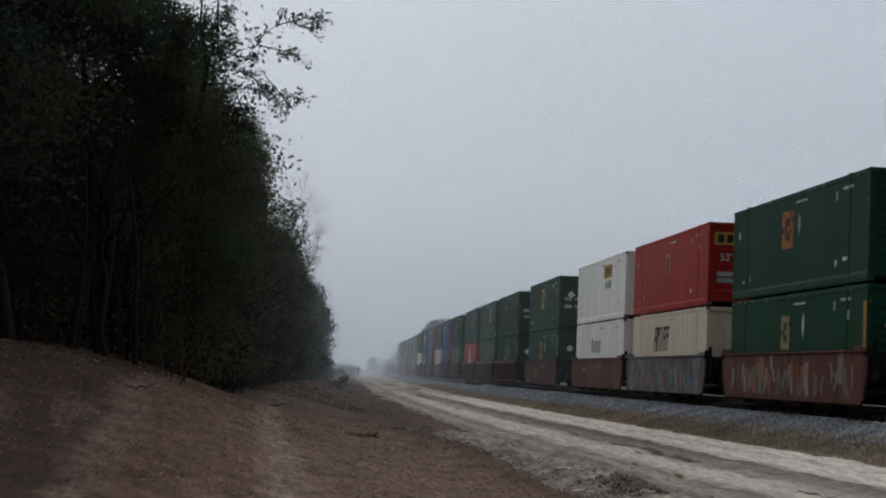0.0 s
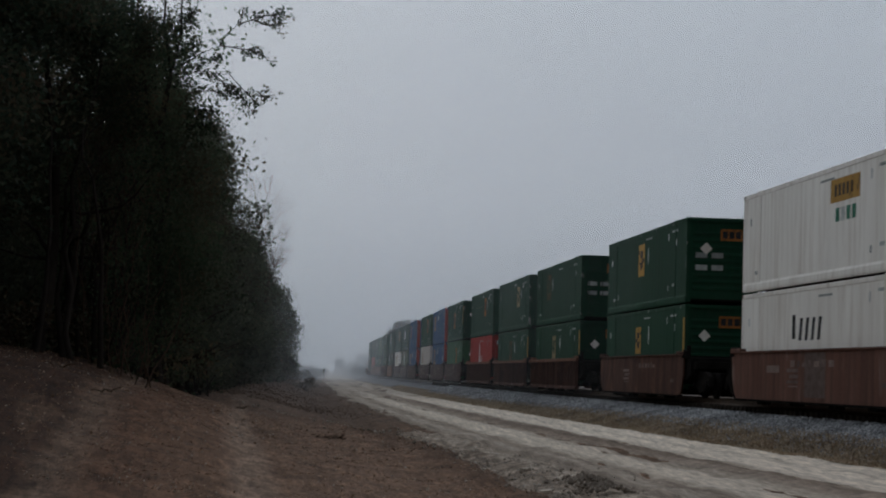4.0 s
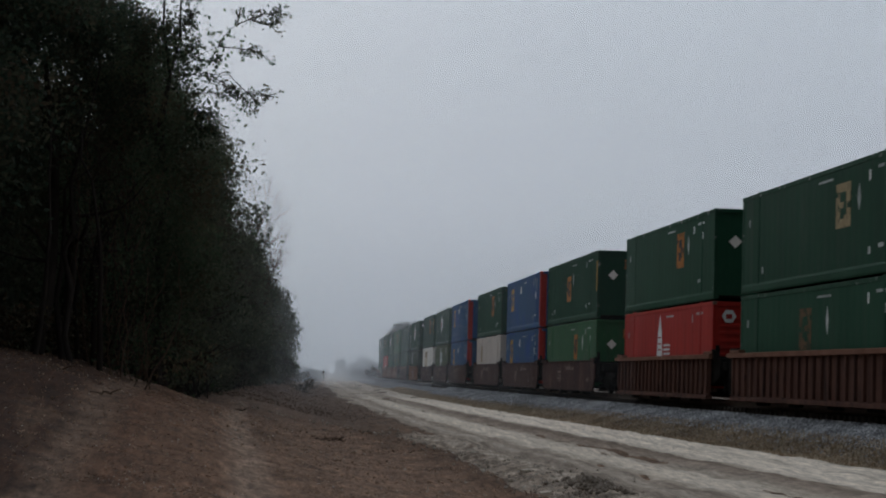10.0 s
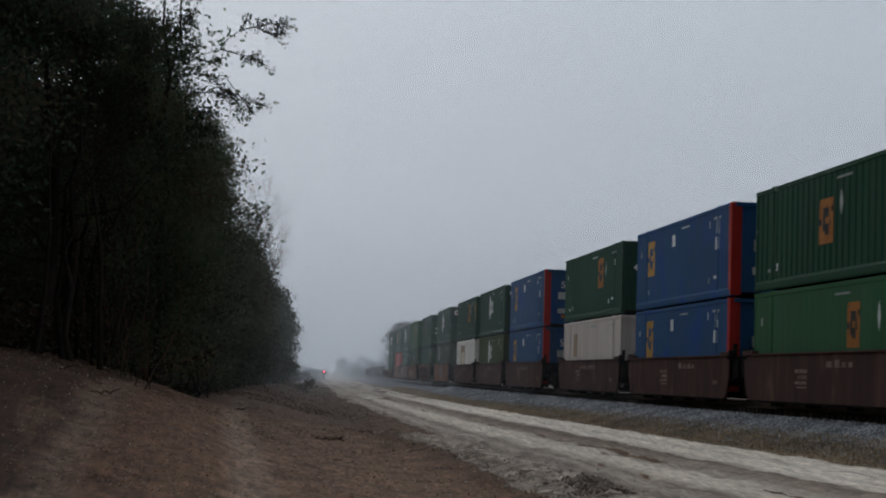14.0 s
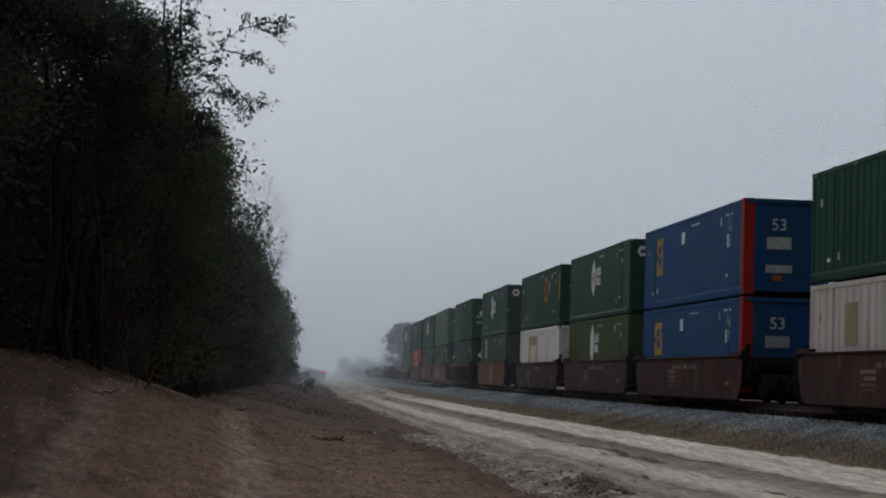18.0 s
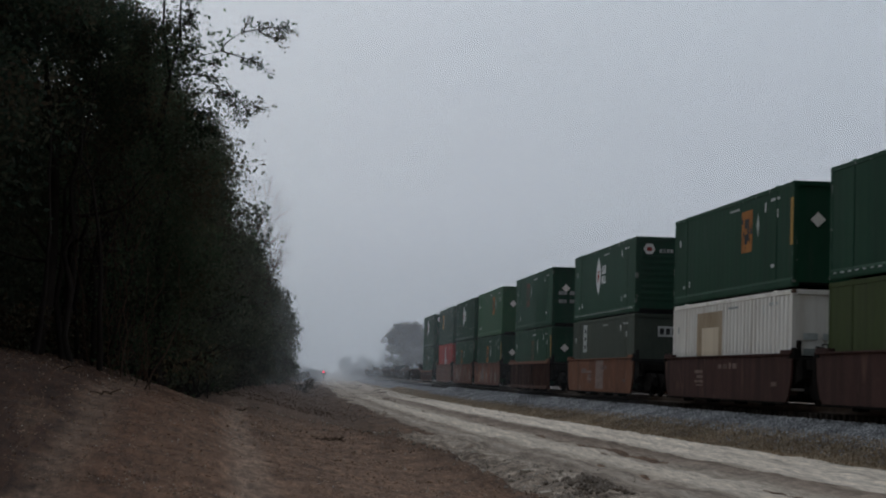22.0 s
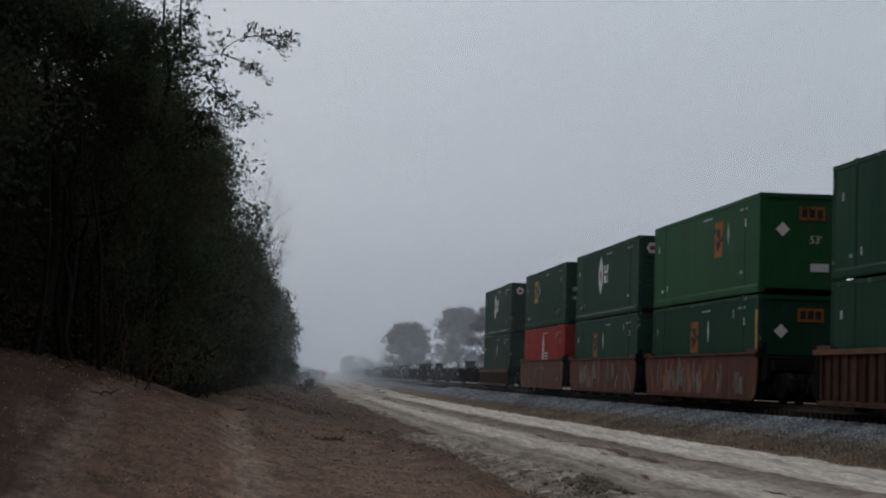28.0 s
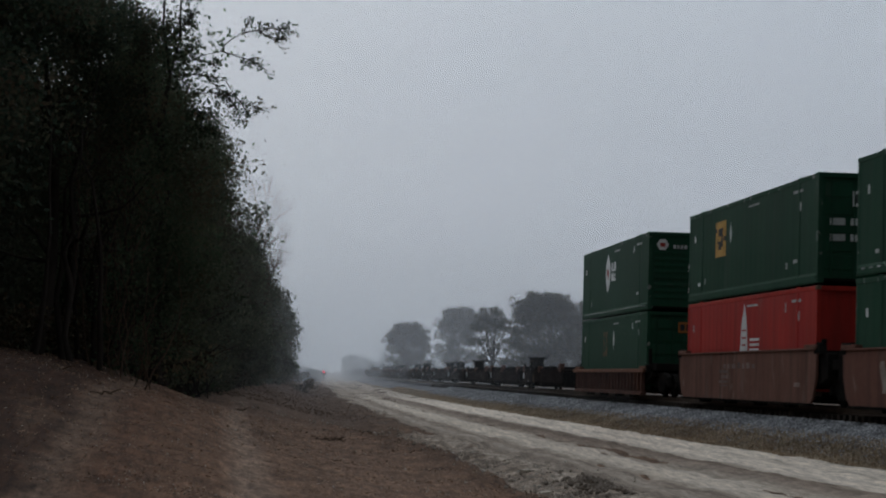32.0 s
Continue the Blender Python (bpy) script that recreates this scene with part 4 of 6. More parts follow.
# slender trunks at the front of the wood
for k in range(13):
    y = 43.5 + k * 0.95 + rg.uniform(-0.3, 0.3)
    x, yy = bank_xy(18.6 + rg.uniform(-0.6, 0.8), y)
    rng = np.random.default_rng(seed)
    v = tagged(new("sapling"), "slender dark sapling trunk at the edge of the wood", "sapling", "saplings at the wood's edge")
    v.matrix_basis = pose(x, yy, place_z(x, yy) - 0.05)
    stem = limb(rng, (0, 0, 0), (rng.normal(0, 0.7), rng.normal(0, 0.3), rg.uniform(4.5, 6.5)), rg.uniform(0.04, 0.08), 0.05, 9)
    part("trunk", tubes("trunk", [stem], M["bark"], 7), v)
    for q in (3, 5, 6):
        part("limb", tubes("limb", [limb(rng, stem[0][q], np.array(stem[0][q]) + np.array([rng.normal(0, 0.6), rng.normal(0, 0.4), rng.uniform(0.4, 1.2)]), 0.018, 0.1, 5)], M["bark"], 5), v)
    seed += 1

# the tall open tree whose outer branch sways over the clearing
rng = np.random.default_rng(77)
bx, by = -6.55, 47.5
bz = place_z(bx, by)
open_tree = tagged(new("tree"), "tall open-crowned tree with a branch reaching over the clearing", "tree", "trees along the bank")
open_tree.matrix_basis = pose(bx, by, bz)
TOP = 11.5
trunk = limb(rng, (0, 0.9, 0), (0.35, 0.2, TOP), 0.055, 0.03, 10)
part("trunk", tubes("trunk", [trunk], M["bark"], 8), open_tree)
stem2 = limb(rng, (0.1, 0.2, 5.5), (0.75, 0.1, TOP - 0.3), 0.04, 0.04, 8)
stem3 = limb(rng, (0, 0.2, 5.0), (-0.35, 0.0, TOP), 0.04, 0.04, 8)
for st in (stem2, stem3):
    part("limb", tubes("limb", [st], M["bark"], 6), open_tree)
pts = np.concatenate([np.stack([rng.uniform(-1.2, 0.9, 90), rng.normal(0, 0.5, 90), rng.uniform(6.6, 11.0, 90)], 1),
                      np.stack([rng.uniform(-2.2, 0.2, 60), rng.normal(0, 0.5, 60), rng.uniform(4.5, 8.0, 60)], 1)])
part("crown", quads("crown", leaf_cloud(rng, pts, 24, 0.17, 0.10), M["leaf_dark"]), open_tree)
low = np.concatenate([np.stack([rng.normal(0.1, 0.7, 150), rng.normal(-0.5, 0.4, 150), rng.uniform(0.3, 8.2, 150)], 1),
                      np.stack([rng.normal(0.75, 0.4, 120), rng.normal(0.1, 0.4, 120), rng.uniform(2.0, 6.0, 120)], 1)])
part("foliage", quads("foliage", leaf_cloud(rng, low, 40, 0.30, 0.12), M["leaf"]), open_tree, "dense lower foliage")


def spray(rng, root, tips, thick, leaf_n, curl=0.10):
    """A branch with side twigs and sprays of leaves near its tips."""
    lines, cl = [], []
    for tip, r, n in tips:
        pts, rad = limb(rng, root if r is None else r, tip, thick, curl, 8)
        lines.append((pts, rad))
        for k in range(n):
            q = rng.uniform(0.45, 1.05)
            i = min(int(q * 7), 7)
            c = np.array(pts[i]) + rng.normal(0, 0.095, 3)
            lines.append(limb(rng, pts[max(i - 1, 0)], c, 0.006, 0.1, 4))
            cl.append(c)
    return lines, leaf_cloud(rng, np.array(cl), leaf_n, 0.065, 0.095)


# local places are metres from the branch's foot on the trunk side
PIVOT = (0.95, 0.0, 8.05 - bz)
branch = new("branch")
branch.parent = open_tree
branch.matrix_basis = pose(*PIVOT)
FORK, MID = (1.04, 0.0, 0.71), (0.55, 0.0, 0.24)
l1, f1 = spray(rng, (-0.33, 0, -0.15), [(MID, None, 0), (FORK, MID, 0), ((1.15, 0.1, 1.13), FORK, 6), ((1.6, -0.1, 0.84), FORK, 9), ((2.05, 0.1, 0.90), (1.55, -0.1, 0.84), 13), ((1.95, -0.1, 0.52), (1.4, 0, 0.76), 9),
                                       ((1.68, 0.1, -0.10), MID, 15), ((0.62, 0.1, -0.06), (0.1, 0, 0.02), 6)], 0.019, 8, 0.035)
l2, f2 = spray(rng, (0.04, 0, -0.29), [((0.72, 0, -0.42), None, 1), ((1.68, 0.1, -1.02), (0.72, 0, -0.42), 16), ((0.85, 0.1, -0.72), (0.3, 0.1, -0.36), 9), ((1.24, 0.0, -1.38), (0.75, 0.0, -0.68), 7), ((0.95, -0.1, -1.0), (0.55, 0.1, -0.6), 7)], 0.013, 8, 0.05)
tagged(part("twig", tubes("twig", l1 + l2, M["bark"], 5), branch), kind="stuff")
part("leaves", quads("leaves", np.concatenate([f1, f2]), M["leaf_dark"]), branch)
l3, f3 = spray(rng, (0.5, 0, 7.0), [((1.5, 0, 6.9), None, 8), ((1.85, 0.1, 6.55), (0.9, 0, 6.6), 7), ((1.35, 0.1, 6.2), (0.6, 0, 6.4), 14), ((1.45, 0.1, 5.7), (0.7, 0, 5.9), 12),
                                  ((0.9, 0, 7.7), (0.5, 0, 7.4), 14), ((1.0, 0, 8.6), (0.4, 0, 7.9), 12), ((1.45, 0, 9.3), (0.5, 0, 8.8), 16), ((0.6, 0, 9.6), (0.2, 0, 8.6), 14)], 0.014, 10, 0.08)
tagged(part("twig", tubes("twig", l3, M["bark"], 5), open_tree), kind="stuff")
part("leaves", quads("leaves", f3, M["leaf_dark"]), open_tree)

# ---- trees beyond the track, paler in the fog ----
def far_tree(seed, across, d, h, spread, boughs, leaf, dome, label, fill=0.0):
    """A broad tree in the fog: short trunk, forked limbs that carry flat-topped boughs of leaves, sky between them."""
    rng = np.random.default_rng(seed)
    t = tagged(new("tree"), label, "tree", "trees across the track")
    t.matrix_basis = pose(across * d, d, -1.05)
    fork = h * 0.26
    part("trunk", tubes("trunk", [limb(rng, (0, 0, 0), (rng.normal(0, 0.2), 0, fork * 1.15), h * 0.030, 0.03, 6)], M["bark"], 8), t)
    pts = []
    for k in range(boughs):
        w = rng.uniform(0, 2 * math.pi)
        e = rng.uniform(0.0, 1.0) ** 0.8
        lift = rng.uniform(dome, 1.0) if k % 3 else rng.uniform(0.72, 1.0)
        reach = spread * math.sqrt(max(0.05, 1 - ((lift - 0.45) / 0.60) ** 2)) * (0.35 + 0.55 * e)
        c = np.array([math.cos(w) * reach, math.sin(w) * reach, h * lift * 0.95])
        if k < 16:
            part("limb", tubes("limb", [limb(rng, (0, 0, fork * rng.uniform(0.75, 1.1)), c, h * 0.011, 0.07, 7)], M["bark"], 5), t)
        n = 9
        q = rng.normal(0, 1, (n, 3)) * np.array([spread * 0.14, spread * 0.14, h * 0.022])
        pts.append(c + q)
    pts = np.concatenate(pts)
    part("crown", quads("crown", leaf_cloud(rng, pts, 26, spread * 0.055, leaf), M["leaf_far"]), t)
    if fill:
        low = rng.normal(0, 1, (60, 3)) * np.array([spread * 0.45, spread * 0.3, h * 0.13]) + np.array([0, 0, h * fill])
        part("foliage", quads("foliage", leaf_cloud(rng, low, 40, spread * 0.09, leaf), M["leaf_far"]), t)
    return t


far_tree(301, 0.0480, 262, 11.9, 4.7, 170, 0.30, 0.12, "dense broad tree across the track, dim in fog", 0.32)
far_tree(302, 0.0740, 268, 11.0, 4.2, 130, 0.30, 0.14, "dense broad tree across the track, dim in fog", 0.30)
far_tree(303, 0.0235, 285, 10.9, 3.4, 44, 0.24, 0.28, "open-crowned tree across the track, branches against the fog")
far_tree(304, 0.0072, 412, 14.6, 5.3, 95, 0.34, 0.28, "round-crowned tree across the track, faint in the fog")
far_tree(305, -0.0165, 424, 11.9, 4.9, 110, 0.36, 0.28, "round-crowned tree across the track, faint in the fog", 0.22)


def far_bushes(seed, across, d, w, h):
    """A low uneven thicket in the fog."""
    rng = np.random.default_rng(seed)
    t = tagged(new("thicket"), "low thicket across the track, nearly lost in fog", "bushes", "thickets across the track")
    t.matrix_basis = pose(across * d, d, -1.05)
    for k in range(4):
        part("stem", tubes("stem", [limb(rng, (rng.uniform(-w, w) * 0.6, 0, 0), (rng.uniform(-w, w) * 0.6, 0, h * 0.7), 0.06, 0.1, 5)], M["bark"], 5), t)
    a = rng.uniform(-1, 1, 90)
    top = h * (1 - 0.55 * a * a) * (0.75 + 0.25 * np.sin(a * 7 + seed))
    pts = np.stack([a * w, rng.normal(0, w * 0.25, 90), top * rng.uniform(0.1, 0.95, 90)], 1)
    part("foliage", quads("foliage", leaf_cloud(rng, pts, 36, h * 0.11, 0.0011 * d), M["leaf_far"]), t)


for k, (across, d, w, h) in enumerate(((-0.031, 640, 9.0, 8.0), (-0.018, 560, 8.0, 6.0), (-0.004, 480, 7.0, 5.0), (0.010, 430, 6.5, 4.6), (0.022, 400, 6.0, 4.8), (0.036, 360, 6.0, 5.0), (-0.037, 820, 9.0, 6.5), (0.046, 300, 5.0, 4.4), (0.031, 330, 4.5, 3.6))):
    far_bushes(320 + k, across, d, w, h)
for k, (px, d, h) in enumerate(((527, 430, 3.2), (541, 480, 2.8), (553, 520, 2.6), (562, 560, 2.2), (534, 700, 4.0), (548, 760, 3.6))):
    tree(330 + k, (px - 784) / 3735.8 * d, d, h, 2.4, 0.3, 110, 24, "leaf_far", 0.0, "low bushes far down the line, faint in fog", 0.08, 0.35, 0.2, base=-0.95, limbs=3)
for k, (u, y) in enumerate(((13.5, 226), (11.5, 190), (15.5, 260), (16.5, 300))):
    x, yy = bank_xy(u, y)
    shrub(360 + k, x, yy, 1.1, 1.2 + 0.3 * k, 0.16, 40, 14, "leaf_brown", "low reddish-brown bush at the roadside")

# ---- fog: thin sheets standing across the land, far from the camera ----
for y, cover in ((80, 0.014), (112, 0.026), (160, 0.075), (235, 0.12), (320, 0.23), (430, 0.34), (600, 0.45)):
    w, h = y * 0.9, y * 0.24 + 8
    tagged(new("fog_bank", mesh_of("fog_bank", [(-w, y, -2.5), (w, y, -2.5), (w, y, h), (-w, y, h)], [(0, 1, 2, 3)], fog("fog", cover))),
           "thin pale morning fog hanging over the land", "fog", kind="stuff")

# ---- signal far down the line ----
sx, sy = -0.0567 * 420, 420.0
signal = tagged(new("railway_signal"), "railway signal glowing red far down the line", "signal")
signal.matrix_basis = pose(sx, sy, -1.0)
part("mast", tubes("mast", [([(0, 0, 0), (0, 0, 2.0)], [0.06, 0.06])], M["black"], 8), signal)
part("head", boxes("head", [(-0.2, 0.2, 0.0, 0.3, 1.7, 2.15)], M["black"], 0.03), signal)
part("lens", disc_wheel("lens", 0.11, 0, 0.06, M["signal"]), signal, "glowing red lens", pose(0, -0.03, 1.9, 0, 0, -90))
# added plate that blocks the red lens until the light should show
vane = part("vane", boxes("vane", [(-0.17, 0.17, -0.02, 0.0, 0.17, 0.53), (-0.03, 0.03, -0.02, 0.0, -0.03, 0.18)], M["black"]), signal, "added black cover that hides the lens, then swings clear", pose(0, -0.12, 1.55))

# ---- small things on the terrace ----
def stump(x, y, r, h, sd):
    rng = np.random.default_rng(sd)
    t = tagged(new("stump"), "short broken dark tree stump in the dirt", "stump")
    t.matrix_basis = pose(x, y, place_z(x, y) - 0.03, rng.uniform(-8, 8), rng.uniform(-8, 8), 0)
    vs, fs = tube_data([(0, 0, 0), (0, 0, h * 0.5), (0.01, 0, h)], [r * 1.25, r, r * 0.8], 9)
    vs = [(a, b, c + (rng.uniform(-0.04, 0.06) if c > h * 0.8 else 0)) for a, b, c in vs]
    part("wood", mesh_of("wood", vs, fs, M["wood"]), t)


stump(-7.9, 47.5, 0.05, 0.2, 1)
stump(-7.65, 46.5, 0.06, 0.16, 2)
stump(-7.0, 44.5, 0.05, 0.14, 3)


def debris(x, y, w, n, sd, label):
    rng = np.random.default_rng(sd)
    t = tagged(new("brush_pile"), label, "brush pile")
    t.matrix_basis = pose(x, y, place_z(x, y))
    lines = []
    for k in range(n):
        a = rng.uniform(-0.5 * w, 0.5 * w)
        lines.append(limb(rng, (a, rng.uniform(-0.1, 0.1), 0.01), (a + rng.uniform(-0.25, 0.25), rng.uniform(-0.2, 0.2), rng.uniform(0.02, 0.11)), 0.016, 0.08, 4))
    tagged(part("stick", tubes("stick", lines, M["wood"], 5), t), kind="stuff")


debris(-6.75, 68.0, 0.7, 30, 5, "low heap of dark sticks and clods")
debris(-2.65, 48.0, 0.75, 22, 6, "scattered dark sticks on the dirt")
debris(-5.4, 33.0, 0.5, 5, 7, "few dark sticks on the dirt")
debris(-6.6, 36.0, 0.25, 3, 8, "few dark sticks on the dirt")

# ---- the train ----
LONG = 16.15
TALL = 2.90


def travel(t):
    """Metres that the train has come on at t seconds, counted from 16 s."""
    q = t - 16.0
    return 11.2411 * q - 0.0006 * q * q + 0.000188 * q ** 3


MOVERS = []


def rolling(ob, s, z=0.0):
    """Put a thing on the track at s (as at 16 s) and note it for the motions."""
    ob.matrix_basis = on_track(s, z=z)
    MOVERS.append((ob, s, z))
    return ob


_text = {}


def letters(body, size):
    """A flat mesh of the built-in letters, standing in the plane of x and z."""
    if (body, size) not in _text:
        cu = bpy.data.curves.new("letters", "FONT")
        cu.body, cu.size, cu.extrude, cu.align_x = body, size, 0.003, "CENTER"
        ob = bpy.data.objects.new("letters", cu)
        me = bpy.data.meshes.new_from_object(ob)
        me.transform(pose(0, 0, 0, 90, 0, 0))
        me.materials.clear()
        me.materials.append(M["mark"])
        bpy.data.objects.remove(ob)
        _text[(body, size)] = me
    return _text[(body, size)]


def ribbed(a0, a1, pitch, deep, z0, z1, face, out, material, name):
    """A wall with upright pressed ribs along y: face is the outer x, out the outward sign."""
    prof, a = [], a0
    n = max(1, round((a1 - a0) / pitch))
    p = (a1 - a0) / n
    for i in range(n):
        prof += [(a0 + i * p, 0), (a0 + i * p + p * 0.38, 0), (a0 + i * p + p * 0.5, deep), (a0 + i * p + p * 0.88, deep)]
    prof.append((a1, 0))
    vs, fs = [], []
    for y, d in prof:
        x = face - out * d
        vs += [(x, y, z0), (x, y, z1), (x - out * 0.05, y, z0), (x - out * 0.05, y, z1)]
    for i in range(len(prof) - 1):
        k = i * 4
        fs += [(k, k + 4, k + 5, k + 1), (k + 2, k + 3, k + 7, k + 6), (k, k + 2, k + 6, k + 4), (k + 1, k + 5, k + 7, k + 3)]
    return mesh_of(name, vs, fs, material)


def bits(name, items, material, parent, bevel=0.0, label=""):
    """Several small boxes, each a part of its own."""
    for it in items:
        part(name, boxes(name, [it], material, bevel), parent, label)


def plate(parent, name, y0, y1, z0, z1, material, end=False, label="", proud=0.006):
    """A thin painted panel on the near side (y along the side) or on the leading end (y0, y1 then run across)."""
    if end:
        me = boxes(name, [(y0, y1, -LONG / 2 - 0.02 - proud, -LONG / 2 - 0.012, z0, z1)], material)
    else:
        me = boxes(name, [(-SIDE - proud, -SIDE + 0.004, y0, y1, z0, z1)], material)
    return part(name, me, parent, label)


def along(f):
    """Place on the near side: 0 at the trailing corner, 1 at the leading corner."""
    return LONG / 2 - f * LONG


def logo(c, f, zc, h, w, rg, hue="yellow", back=""):
    """Upright amber panel with worn dark strokes."""
    y = along(f)
    w, h = w * rg.uniform(0.8, 1.0), h * rg.uniform(0.85, 1.0)
    p = plate(c, "logo_panel", y - w / 2, y + w / 2, zc - h / 2, zc + h / 2, M[hue], label="worn amber panel with dark strokes")
    lo, hi, flip = -SIDE - 0.011, -SIDE - 0.004, rg.choice((-1, 1))

    def cut(a0, a1, b0, b1):
        return lo, hi, y + w * min(flip * a0, flip * a1), y + w * max(flip * a0, flip * a1), zc + h * b0, zc + h * b1
    strokes = [cut(-0.20, 0.20, 0.08, 0.30), cut(-0.20, 0.06, -0.30, -0.06), cut(0.06, 0.22, -0.22, 0.08), cut(0.30, 0.5, -0.08, 0.06), cut(-0.5, -0.36, 0.20, 0.32), cut(-0.34, -0.26, -0.12, 0.02)]
    bits("lettering", strokes, M[back or ("ink" if hue in ("yellow", "hue_orange") else "green")], p)


def leaf_logo(c, f, zc, h, w, red=True):
    """Tall pointed white emblem with a red stroke and bars of lettering beside it."""
    y = along(f)
    pts = [(y + w / 2 * a, zc + h / 2 * b) for a, b in ((0, 1), (0.55, 0.66), (0.9, 0.42), (1, 0), (0.9, -0.42), (0.55, -0.66), (0, -1), (-0.55, -0.66), (-0.9, -0.42), (-1, 0), (-0.9, 0.42), (-0.55, 0.66))]
    p = part("emblem", prism("emblem", pts, -SIDE - 0.006, -SIDE + 0.004, M["mark"]), c, "tall pointed white emblem")
    if red:
        bits("lettering", [(-SIDE - 0.011, -SIDE - 0.004, y - w * 0.20, y - w * 0.08, zc - h * 0.14, zc + h * 0.14),
                                          (-SIDE - 0.011, -SIDE - 0.004, y + w * 0.08, y + w * 0.20, zc - h * 0.14, zc + h * 0.14),
                                          (-SIDE - 0.011, -SIDE - 0.004, y - w * 0.12, y + w * 0.12, zc - h * 0.05, zc + h * 0.05)], M["red_mark"], p)
    q = y - w * 0.75
    for row, cells in ((0.03, ((0.0, 0.16, 0.22), (0.22, 0.52, 0.06), (0.30, 0.40, 0.22), (0.60, 0.88, 0.22))), (-0.22, ((0.0, 0.28, 0.20), (0.34, 0.46, 0.20), (0.50, 0.90, 0.05), (0.64, 0.78, 0.20)))):
        for a, b, tall in cells:
            plate(c, "marking", q - w * b, q - w * a, zc + h * row, zc + h * (row + tall), M["mark"])


def sail_logo(c, f, zc, h, w):
    """White sail-like emblem: a tall triangle of slats."""
    y = along(f)
    pts = [(y, zc + h / 2), (y - w * 0.25, zc + h * 0.1), (y - w * 0.4, zc - h / 2), (y + w * 0.45, zc - h / 2), (y + w * 0.3, zc + h * 0.1)]
    p = part("emblem", prism("emblem", pts, -SIDE - 0.006, -SIDE + 0.004, M["mark"]), c, "white sail-shaped emblem")
    bits("lettering", [(-SIDE - 0.011, -SIDE - 0.004, y - w * 0.2, y + w * 0.22, zc - h * a, zc - h * a + 0.05) for a in (0.05, 0.2, 0.34)], M["red"], p)
    for k in range(3):
        plate(c, "marking", y - w * 1.6, y - w * 0.6, zc - h * (0.25 + 0.1 * k), zc - h * (0.2 + 0.1 * k), M["mark"])


